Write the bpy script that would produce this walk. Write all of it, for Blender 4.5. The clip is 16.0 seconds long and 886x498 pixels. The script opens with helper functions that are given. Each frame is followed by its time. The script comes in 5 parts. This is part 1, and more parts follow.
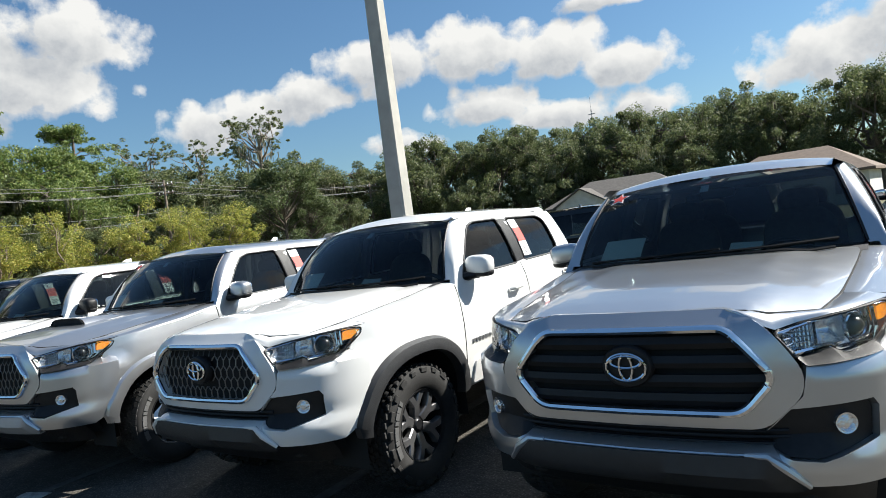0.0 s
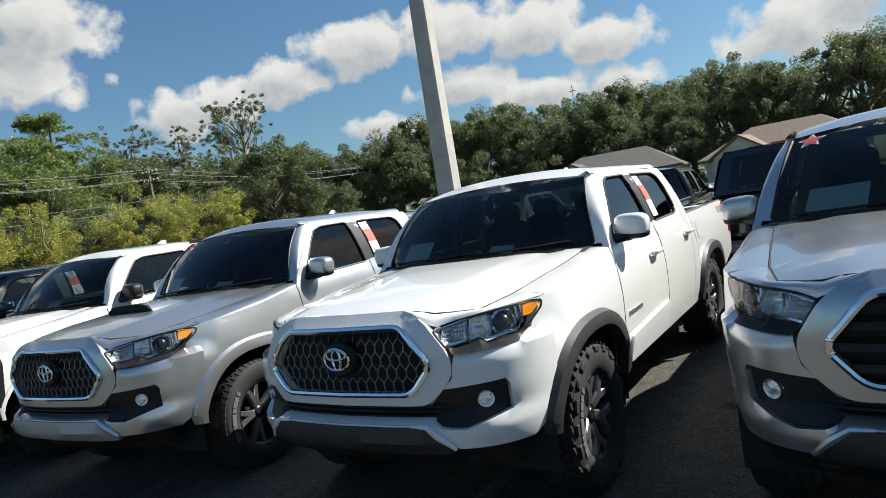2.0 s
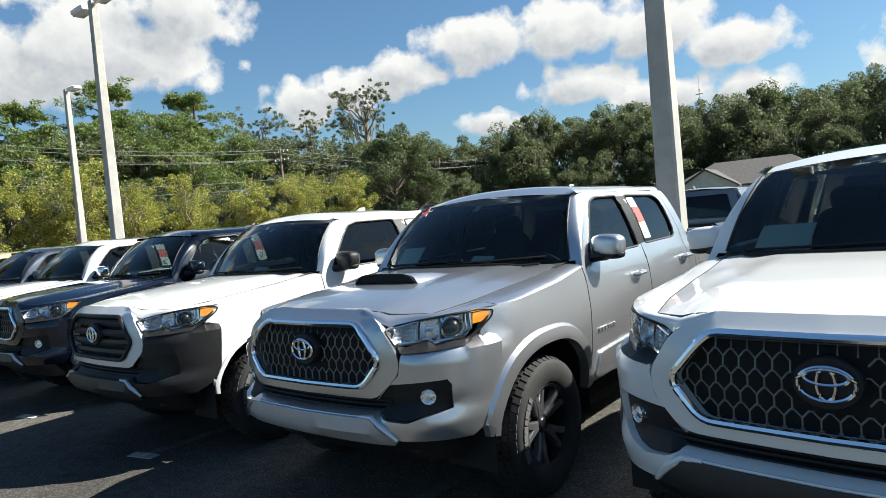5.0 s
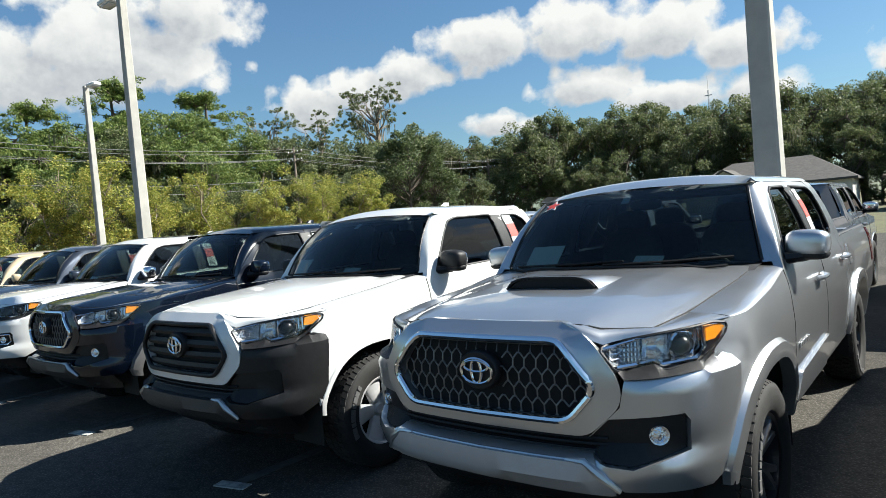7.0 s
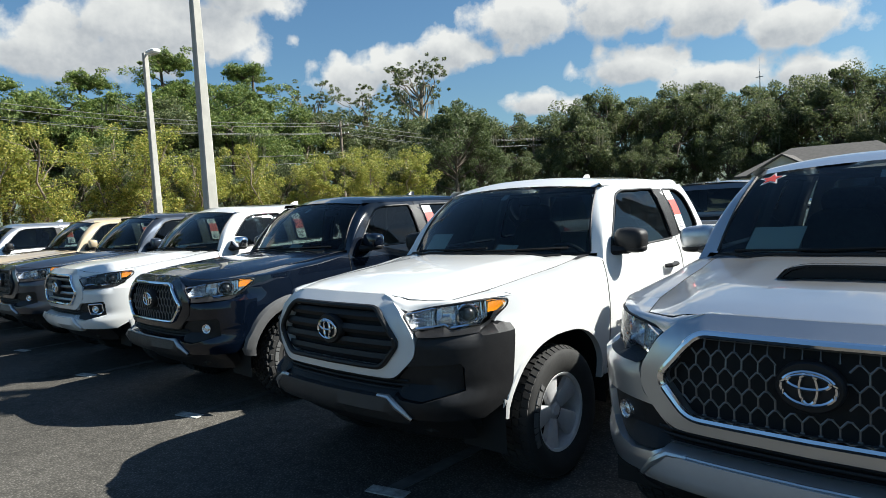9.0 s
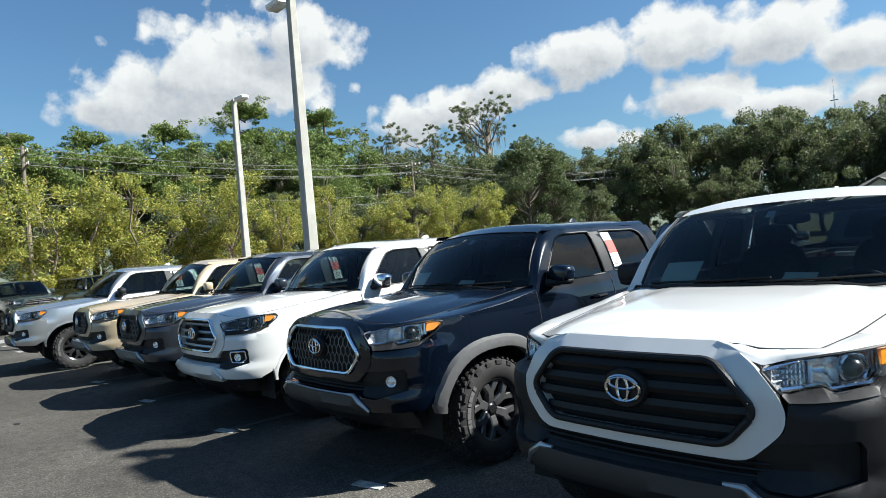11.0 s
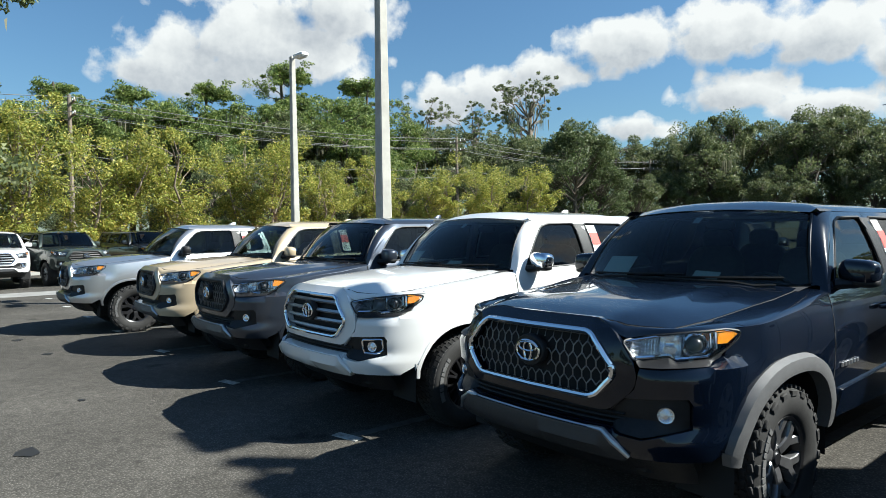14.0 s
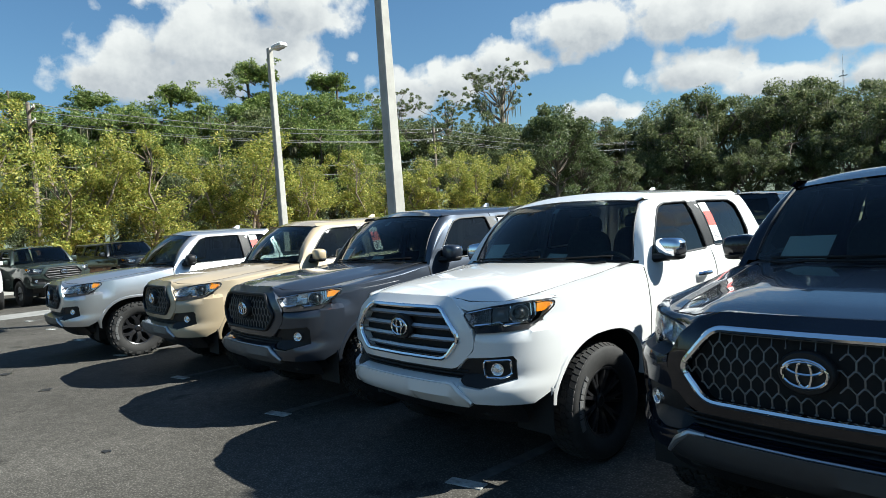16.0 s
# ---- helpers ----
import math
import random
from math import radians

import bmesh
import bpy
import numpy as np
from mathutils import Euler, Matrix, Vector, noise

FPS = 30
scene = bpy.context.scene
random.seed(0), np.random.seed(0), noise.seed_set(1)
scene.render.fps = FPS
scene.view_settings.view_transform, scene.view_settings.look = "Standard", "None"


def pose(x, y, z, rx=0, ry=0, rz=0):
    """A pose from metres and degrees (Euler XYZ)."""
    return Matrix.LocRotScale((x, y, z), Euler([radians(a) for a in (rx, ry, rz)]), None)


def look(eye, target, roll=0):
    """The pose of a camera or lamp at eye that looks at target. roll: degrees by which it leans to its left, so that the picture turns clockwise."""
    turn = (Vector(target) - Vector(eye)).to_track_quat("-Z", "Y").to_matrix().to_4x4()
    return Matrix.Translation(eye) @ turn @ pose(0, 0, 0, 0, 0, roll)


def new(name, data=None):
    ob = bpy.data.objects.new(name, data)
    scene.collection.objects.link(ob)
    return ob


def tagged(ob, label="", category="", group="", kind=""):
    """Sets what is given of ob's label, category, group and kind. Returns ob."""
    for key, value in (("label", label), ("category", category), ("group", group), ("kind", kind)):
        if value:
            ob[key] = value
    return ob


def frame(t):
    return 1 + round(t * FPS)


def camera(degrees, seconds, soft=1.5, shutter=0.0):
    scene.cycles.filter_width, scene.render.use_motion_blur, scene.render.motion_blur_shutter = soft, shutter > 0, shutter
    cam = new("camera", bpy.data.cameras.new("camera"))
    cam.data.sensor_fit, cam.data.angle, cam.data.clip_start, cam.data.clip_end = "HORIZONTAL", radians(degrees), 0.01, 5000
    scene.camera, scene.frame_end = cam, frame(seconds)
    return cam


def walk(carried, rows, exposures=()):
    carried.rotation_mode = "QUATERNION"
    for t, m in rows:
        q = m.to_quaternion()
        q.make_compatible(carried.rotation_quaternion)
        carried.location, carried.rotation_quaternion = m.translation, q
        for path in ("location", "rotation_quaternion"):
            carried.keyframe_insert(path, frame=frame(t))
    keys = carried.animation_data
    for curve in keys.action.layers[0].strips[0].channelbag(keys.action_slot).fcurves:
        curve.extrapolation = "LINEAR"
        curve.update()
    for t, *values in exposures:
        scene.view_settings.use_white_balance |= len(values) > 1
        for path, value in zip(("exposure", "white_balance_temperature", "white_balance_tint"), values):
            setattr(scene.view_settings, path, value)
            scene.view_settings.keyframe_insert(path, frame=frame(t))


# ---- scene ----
cam = camera(69.2, 16.0, soft=0.65)
walk(cam, [
    (0.0, pose(3.330, -2.401, 1.576, 88.86, 7.50, 31.49)),
    (0.5, pose(2.976, -2.371, 1.558, 88.85, 8.84, 30.89)),
    (1.0, pose(2.706, -2.362, 1.569, 87.95, 6.19, 29.09)),
    (1.5, pose(2.392, -2.303, 1.581, 89.62, 6.74, 31.41)),
    (2.0, pose(2.080, -2.335, 1.580, 87.01, 9.21, 29.92)),
    (2.5, pose(1.833, -2.257, 1.564, 86.31, 6.08, 26.87)),
    (3.0, pose(1.538, -2.174, 1.569, 87.64, 5.46, 30.69)),
    (3.5, pose(1.228, -2.197, 1.565, 86.41, 4.85, 28.99)),
    (4.0, pose(0.969, -2.177, 1.559, 84.61, 3.68, 30.05)),
    (4.5, pose(0.648, -2.106, 1.570, 86.91, 5.59, 36.69)),
    (5.0, pose(0.356, -2.188, 1.561, 87.84, 5.08, 39.29)),
    (5.2, pose(0.239, -2.219, 1.584, 87.68, 5.89, 38.31)),
    (7.3, pose(-0.909, -2.214, 1.593, 88.21, 4.66, 40.38)),
    (7.5, pose(-1.023, -2.199, 1.591, 88.48, 5.01, 41.75)),
    (8.0, pose(-1.330, -2.210, 1.602, 88.11, 4.02, 46.25)),
    (8.5, pose(-1.606, -2.291, 1.608, 86.99, 2.75, 44.01)),
    (9.0, pose(-1.868, -2.317, 1.612, 86.29, 3.32, 42.98)),
    (9.5, pose(-2.195, -2.346, 1.610, 88.26, 6.30, 49.14)),
    (9.7, pose(-2.333, -2.378, 1.605, 88.63, 4.64, 50.63)),
    (11.8, pose(-3.753, -2.511, 1.610, 89.72, 4.15, 46.45)),
    (12.0, pose(-3.859, -2.522, 1.604, 88.94, 2.79, 46.68)),
    (12.5, pose(-4.223, -2.487, 1.595, 89.88, 5.00, 52.67)),
    (13.0, pose(-4.540, -2.527, 1.583, 89.09, 0.80, 52.77)),
    (13.5, pose(-4.844, -2.571, 1.595, 86.24, -0.87, 48.47)),
    (14.0, pose(-5.208, -2.534, 1.605, 88.40, 0.76, 50.72)),
    (14.5, pose(-5.589, -2.590, 1.586, 87.88, 0.71, 50.63)),
    (15.0, pose(-5.938, -2.585, 1.600, 86.73, -0.33, 48.40)),
    (15.5, pose(-6.291, -2.557, 1.612, 87.74, 0.37, 50.19)),
    (16.0, pose(-6.652, -2.613, 1.632, 87.61, 4.03, 48.17)),
], exposures=[(0.0, 1.25, 6450, 9), (1.0, 1.16, 6450, 9), (2.0, 1.05, 6450, 8), (3.0, 1.05, 6450, 8), (3.5, 1.14, 6450, 8), (4.0, 1.26, 6430, 8), (5.0, 1.34, 6420, 8),
              (7.5, 1.27, 6380, 7), (8.5, 1.15, 6350, 7), (9.5, 1.17, 6300, 7), (12.5, 1.37, 6150, 6), (15.5, 1.25, 6200, 5), (16.0, 1.25, 6200, 5)])

# daylight levels
SUN, SKY, CLOUD = 5.0, 0.045, 0.39

# ---- sky, sun ----
SUN_AZ, SUN_EL = radians(45.0), radians(42.0)   # from +y towards +x
world = bpy.data.worlds.new("sky_world")
scene.world = world
world.use_nodes = True
wn, wl = world.node_tree.nodes, world.node_tree.links
wn.clear()


def wnode(kind, **kw):
    n = wn.new(kind)
    for k, val in kw.items():
        if k == "op":
            n.operation = val
        else:
            n.inputs[int(k[1:])].default_value = val
    return n


def wmath(op, a, b=None, clamp=False):
    n = wn.new("ShaderNodeMath")
    n.operation = op
    n.use_clamp = clamp
    for i, q in enumerate((a, b)):
        if q is None:
            continue
        if isinstance(q, (int, float)):
            n.inputs[i].default_value = q
        else:
            wl.new(q, n.inputs[i])
    return n.outputs[0]


sky = wn.new("ShaderNodeTexSky")
sky.sky_type = "NISHITA"
sky.sun_disc = False
sky.sun_elevation = SUN_EL
sky.sun_rotation = SUN_AZ
sky.dust_density = 0.6
sky.air_density = 1.25
sky.ozone_density = 2.2
tc = wn.new("ShaderNodeTexCoord")
sep = wn.new("ShaderNodeSeparateXYZ")
wl.new(tc.outputs["Generated"], sep.inputs[0])
s_az = wmath("MULTIPLY", wmath("ARCTAN2", sep.outputs[0], sep.outputs[1]), 57.2958)
s_el = wmath("MULTIPLY", wmath("ARCSINE", sep.outputs[2]), 57.2958)
cmb = wn.new("ShaderNodeCombineXYZ")
wl.new(s_az, cmb.inputs[0])
wl.new(s_el, cmb.inputs[1])


def wnoise(scale, detail, rough, distort=0.0):
    n = wn.new("ShaderNodeTexNoise")
    n.inputs["Scale"].default_value = scale
    n.inputs["Detail"].default_value = detail
    n.inputs["Roughness"].default_value = rough
    n.inputs["Distortion"].default_value = distort
    wl.new(cmb.outputs[0], n.inputs["Vector"])
    return n.outputs["Fac"]


n_puff = wnoise(0.30, 6.0, 0.52)
n_wisp = wnoise(0.9, 4.0, 0.6)
# cumulus heaps: azimuth, elevation, half width, half height (degrees)
CLOUDS = [(-65.5, 15.4, 8.6, 4.8), (-72, 13.2, 6.0, 2.8), (-60, 18.5, 5, 3), (-50, 11.2, 3.6, 2.4), (-46, 12.0, 3.2, 2.3),
          (-41.5, 13.2, 3.8, 2.0), (-34, 15.0, 6.0, 2.6), (-26.5, 15.2, 5.0, 2.8), (-19.5, 14.2, 4.6, 2.6), (-13.5, 12.2, 4.6, 2.0),
          (-26, 10.6, 4.4, 1.9), (-19.5, 9.0, 4.6, 1.6), (-13, 8.6, 3.6, 1.5), (-34, 8.2, 3.4, 1.3), (1, 9.6, 5.5, 3.0),
          (8, 12.0, 6.0, 3.4), (-15, 17.6, 5.0, 1.0), (-5, 21.0, 6.0, 2.0), (-95, 20.0, 9.0, 5.0), (30, 20.0, 12.0, 6.0)]
dens = under = None
for ca, ce, cw, ch in CLOUDS:
    dx = wmath("DIVIDE", wmath("SUBTRACT", s_az, ca), cw)
    dy = wmath("DIVIDE", wmath("SUBTRACT", s_el, ce), ch)
    # flatter below than above; the grey underside sits low in each heap
    ex, ey = wmath("ADD", dx, 0.25), wmath("ADD", dy, 0.55)
    u = wmath("SUBTRACT", 1.0, wmath("SQRT", wmath("ADD", wmath("MULTIPLY", ex, ex), wmath("MULTIPLY", ey, ey))))
    under = u if under is None else wmath("MAXIMUM", under, u)
    dy = wmath("MAXIMUM", dy, wmath("MULTIPLY", dy, -1.35))
    r2 = wmath("ADD", wmath("MULTIPLY", dx, dx), wmath("MULTIPLY", dy, dy))
    g = wmath("SUBTRACT", 1.0, wmath("SQRT", r2))
    dens = g if dens is None else wmath("SMOOTH_MAX", dens, g)
    if dens is not g:
        dens.node.inputs[2].default_value = 0.25
lift = wn.new("ShaderNodeVectorMath")
lift.inputs[1].default_value = (0.9, 1.1, 0)
wl.new(cmb.outputs[0], lift.inputs[0])
n_lit = wn.new("ShaderNodeTexNoise")
n_lit.inputs["Scale"].default_value, n_lit.inputs["Detail"].default_value, n_lit.inputs["Roughness"].default_value = 0.30, 4.0, 0.6
wl.new(lift.outputs[0], n_lit.inputs["Vector"])
puffed = wmath("ADD", dens, wmath("MULTIPLY", wmath("SUBTRACT", n_puff, 0.5), 1.25))
puffed = wmath("ADD", puffed, wmath("MULTIPLY", wmath("SUBTRACT", n_wisp, 0.5), 0.65))
heap = wn.new("ShaderNodeTexVoronoi")
heap.feature = "SMOOTH_F1"
heap.inputs["Scale"].default_value = 0.55
wl.new(cmb.outputs[0], heap.inputs["Vector"])
puffed = wmath("ADD", puffed, wmath("MULTIPLY", wmath("SUBTRACT", 0.42, heap.outputs["Distance"]), 0.9))
puffed = wmath("MINIMUM", wmath("ADD", puffed, 0.14), wmath("ADD", wmath("MULTIPLY", dens, 2.2), 0.8))
cover = wmath("MULTIPLY", puffed, 2.6, True)
core = wmath("ADD", wmath("MULTIPLY", wmath("ADD", under, 0.10), 1.4), wmath("MULTIPLY", wmath("SUBTRACT", n_lit.outputs["Fac"], n_puff), 1.5), True)
white = wn.new("ShaderNodeMixRGB")
wl.new(wmath("MULTIPLY", core, wmath("ADD", 0.4, wmath("MULTIPLY", n_wisp, 0.75)), True), white.inputs[0])
white.inputs[1].default_value = (1.0, 0.99, 0.96, 1)
white.inputs[2].default_value = (0.52, 0.55, 0.59, 1)
bg_sky = wn.new("ShaderNodeBackground")
bg_sky.inputs[1].default_value = SKY
tint = wn.new("ShaderNodeMixRGB")
tint.blend_type = "MULTIPLY"
tint.inputs[0].default_value = 1.0
tint.inputs[2].default_value = (0.70, 0.92, 1.08, 1)
wl.new(sky.outputs[0], tint.inputs[1])
wl.new(tint.outputs[0], bg_sky.inputs[0])
bg_cloud = wn.new("ShaderNodeBackground")
bg_cloud.inputs[1].default_value = CLOUD
wl.new(white.outputs[0], bg_cloud.inputs[0])
mixw = wn.new("ShaderNodeMixShader")
wl.new(cover, mixw.inputs[0])
wl.new(bg_sky.outputs[0], mixw.inputs[1])
wl.new(bg_cloud.outputs[0], mixw.inputs[2])
wout = wn.new("ShaderNodeOutputWorld")
wl.new(mixw.outputs[0], wout.inputs[0])

sun = new("sun", bpy.data.lights.new("sun", "SUN"))
sun.data.energy = SUN
sun.data.angle = radians(0.53)
sun.data.color = (1.0, 0.96, 0.88)
sun_dir = Vector((math.sin(SUN_AZ) * math.cos(SUN_EL), math.cos(SUN_AZ) * math.cos(SUN_EL), math.sin(SUN_EL)))
sun.matrix_world = look(sun_dir * 60, (0, 0, 0))


# ---- materials ----
def mat(name, color, rough=0.5, metal=0.0, coat=0.0, vary=0.12, scale=8.0, bump=0.0, bump_scale=120.0, spec=0.5, dark=None, stain=0.0, random_obj=0.0, coat_rough=0.03):
    m = bpy.data.materials.new(name)
    m.use_nodes = True
    nt = m.node_tree
    b = nt.nodes["Principled BSDF"]
    b.inputs["Roughness"].default_value = rough
    b.inputs["Metallic"].default_value = metal
    b.inputs["Coat Weight"].default_value = coat
    b.inputs["Coat Roughness"].default_value = coat_rough
    b.inputs["Specular IOR Level"].default_value = spec
    co = nt.nodes.new("ShaderNodeTexCoord")
    c = Vector(color)
    d = Vector(dark) if dark else c * (1 - vary)
    n1 = nt.nodes.new("ShaderNodeTexNoise")
    n1.inputs["Scale"].default_value = scale
    n1.inputs["Detail"].default_value = 6
    n1.inputs["Roughness"].default_value = 0.6
    nt.links.new(co.outputs["Object"], n1.inputs["Vector"])
    ramp = nt.nodes.new("ShaderNodeValToRGB")
    ramp.color_ramp.elements[0].position = 0.36
    ramp.color_ramp.elements[1].position = 0.64
    ramp.color_ramp.elements[0].color = (*d, 1)
    ramp.color_ramp.elements[1].color = (*c, 1)
    nt.links.new(n1.outputs["Fac"], ramp.inputs[0])
    col = ramp.outputs[0]
    if random_obj:
        info = nt.nodes.new("ShaderNodeObjectInfo")
        hsv = nt.nodes.new("ShaderNodeHueSaturation")
        mul = nt.nodes.new("ShaderNodeMath")
        mul.operation = "MULTIPLY_ADD"
        mul.inputs[1].default_value = random_obj
        mul.inputs[2].default_value = 1 - random_obj / 2
        nt.links.new(info.outputs["Random"], mul.inputs[0])
        nt.links.new(mul.outputs[0], hsv.inputs["Value"])
        nt.links.new(col, hsv.inputs["Color"])
        col = hsv.outputs[0]
    nt.links.new(col, b.inputs["Base Color"])
    if stain:
        n2 = nt.nodes.new("ShaderNodeTexNoise")
        n2.inputs["Scale"].default_value = scale * 6
        n2.inputs["Detail"].default_value = 5
        nt.links.new(co.outputs["Object"], n2.inputs["Vector"])
        mr = nt.nodes.new("ShaderNodeMapRange")
        mr.inputs[3].default_value = max(rough - stain, 0.02)
        mr.inputs[4].default_value = rough + stain
        nt.links.new(n2.outputs["Fac"], mr.inputs[0])
        nt.links.new(mr.outputs[0], b.inputs["Roughness"])
    if bump:
        n3 = nt.nodes.new("ShaderNodeTexNoise")
        n3.inputs["Scale"].default_value = bump_scale
        n3.inputs["Detail"].default_value = 4
        nt.links.new(co.outputs["Object"], n3.inputs["Vector"])
        bp = nt.nodes.new("ShaderNodeBump")
        bp.inputs["Strength"].default_value = bump
        bp.inputs["Distance"].default_value = 0.01
        nt.links.new(n3.outputs["Fac"], bp.inputs["Height"])
        nt.links.new(bp.outputs[0], b.inputs["Normal"])
    return m


def glass(name, tint, gloss_rough=0.01, ior=1.5):
    m = bpy.data.materials.new(name)
    m.use_nodes = True
    nt = m.node_tree
    nt.nodes.clear()
    tr = nt.nodes.new("ShaderNodeBsdfTransparent")
    tr.inputs[0].default_value = (*tint, 1)
    gl = nt.nodes.new("ShaderNodeBsdfGlossy")
    gl.inputs["Roughness"].default_value = gloss_rough
    fr = nt.nodes.new("ShaderNodeFresnel")
    fr.inputs[0].default_value = ior
    mx = nt.nodes.new("ShaderNodeMixShader")
    out = nt.nodes.new("ShaderNodeOutputMaterial")
    nt.links.new(fr.outputs[0], mx.inputs[0])
    nt.links.new(tr.outputs[0], mx.inputs[1])
    nt.links.new(gl.outputs[0], mx.inputs[2])
    nt.links.new(mx.outputs[0], out.inputs[0])
    return m


def paint(name, color, metal=0.0, rough=0.38):
    return mat(name, color, rough, metal, 1.0, 0.05, 1.5, 0.0, stain=0.04, coat_rough=0.025, spec=0.5 if max(color) > 0.1 else 0.1)


M_WHITE = paint("white_paint", (0.70, 0.70, 0.685))
M_SILVER = paint("silver_paint", (0.56, 0.57, 0.58), 0.85, 0.33)
M_NAVY = paint("navy_paint", (0.002, 0.0045, 0.011), 0.0, 0.25)
M_CHAR = paint("charcoal_blue_paint", (0.042, 0.050, 0.066), 0.55, 0.34)
M_TAN = paint("tan_paint", (0.44, 0.35, 0.23))
M_GREY = paint("slate_grey_paint", (0.13, 0.15, 0.18), 0.4)
M_TEAL = paint("black_paint", (0.012, 0.015, 0.018), 0.1, 0.3)
M_GREEN = paint("dark_green_paint", (0.03, 0.04, 0.035), 0.3)
M_PLAS = mat("black_plastic", (0.012, 0.012, 0.013), 0.5, spec=0.35, vary=0.3, scale=30, bump=0.15, bump_scale=600)
M_DGREY = mat("dark_grey_plastic", (0.030, 0.031, 0.033), 0.5, vary=0.2, scale=20, bump=0.15, bump_scale=600)
M_LGREY = mat("grey_plastic", (0.105, 0.105, 0.106), 0.5, vary=0.15, scale=20, bump=0.15, bump_scale=600)
# black liners; the same near-black also draws shade in gaps and recesses
M_VOID = mat("black_liner_and_gap_shade", (0.008, 0.008, 0.008), 0.85, vary=0.3, scale=20)
M_CHROME = mat("chrome", (0.82, 0.83, 0.85), 0.08, 1.0, vary=0.05, scale=6, stain=0.04)
M_SATIN = mat("satin_metal", (0.46, 0.46, 0.47), 0.3, 0.85, vary=0.12, scale=20, stain=0.05)
M_STEELW = mat("silver_painted_steel", (0.55, 0.55, 0.56), 0.4, 0.2, vary=0.12, scale=20, stain=0.05)
M_GUN = mat("gunmetal_alloy", (0.19, 0.19, 0.195), 0.3, 0.7, vary=0.2, scale=20, stain=0.05)
M_SKID = mat("silver_skid_paint", (0.46, 0.46, 0.47), 0.38, 0.25, 0.3, vary=0.08, scale=8, stain=0.05)
M_DARKALLOY = mat("black_alloy", (0.018, 0.018, 0.020), 0.3, 0.3, 0.5, vary=0.2, scale=20)
M_MESH = mat("grille_mesh_metal", (0.20, 0.195, 0.187), 0.32, 0.6, vary=0.2, scale=20)
M_TYRE = mat("tyre_rubber", (0.017, 0.0165, 0.016), 0.8, vary=0.35, scale=16, bump=0.1, bump_scale=140)
M_TYRELET = mat("tyre_lettering", (0.10, 0.10, 0.10), 0.7, vary=0.2, scale=20)
M_GLASS = glass("windscreen_glass", (0.54, 0.63, 0.60))
M_GLASSF = glass("clear_side_glass", (0.17, 0.21, 0.205))
M_GLASSD = glass("tinted_side_glass", (0.16, 0.18, 0.18))
M_LENS = glass("clear_lens", (0.93, 0.94, 0.95))
M_LAMPBACK = mat("bright_lamp_reflector", (0.93, 0.94, 0.95), 0.14, 0.85, vary=0.12, scale=40, stain=0.06, bump=0.25, bump_scale=55)
M_FOG = mat("faceted_lamp_chrome", (0.85, 0.86, 0.88), 0.08, 1.0, vary=0.1, scale=30, bump=0.7, bump_scale=70)
M_AMBER = mat("amber_reflector", (0.85, 0.30, 0.01), 0.25, 0.0, 1.0, vary=0.15, scale=60)
M_AMBER.node_tree.nodes["Principled BSDF"].inputs["Subsurface Weight"].default_value = 0.2
M_RED = mat("red_lens", (0.16, 0.006, 0.008), 0.2, 0.0, 1.0, vary=0.2, scale=30)
M_SEAT = mat("grey_seat_cloth", (0.075, 0.075, 0.078), 0.85, vary=0.25, scale=30, bump=0.3, bump_scale=300)
M_DASH = mat("dashboard_vinyl", (0.028, 0.028, 0.030), 0.6, vary=0.2, scale=20)
M_HEADL = mat("pale_headliner", (0.30, 0.295, 0.28), 0.9, vary=0.1, scale=20)
M_PAPER = mat("white_paper", (0.78, 0.79, 0.78), 0.7, vary=0.06, scale=20)
M_REDP = mat("red_print", (0.75, 0.08, 0.06), 0.6, vary=0.1, scale=20)
M_INK = mat("grey_print", (0.20, 0.20, 0.22), 0.6, vary=0.1, scale=20)


# ---- mesh tools ----
from mathutils import geometry as geo2


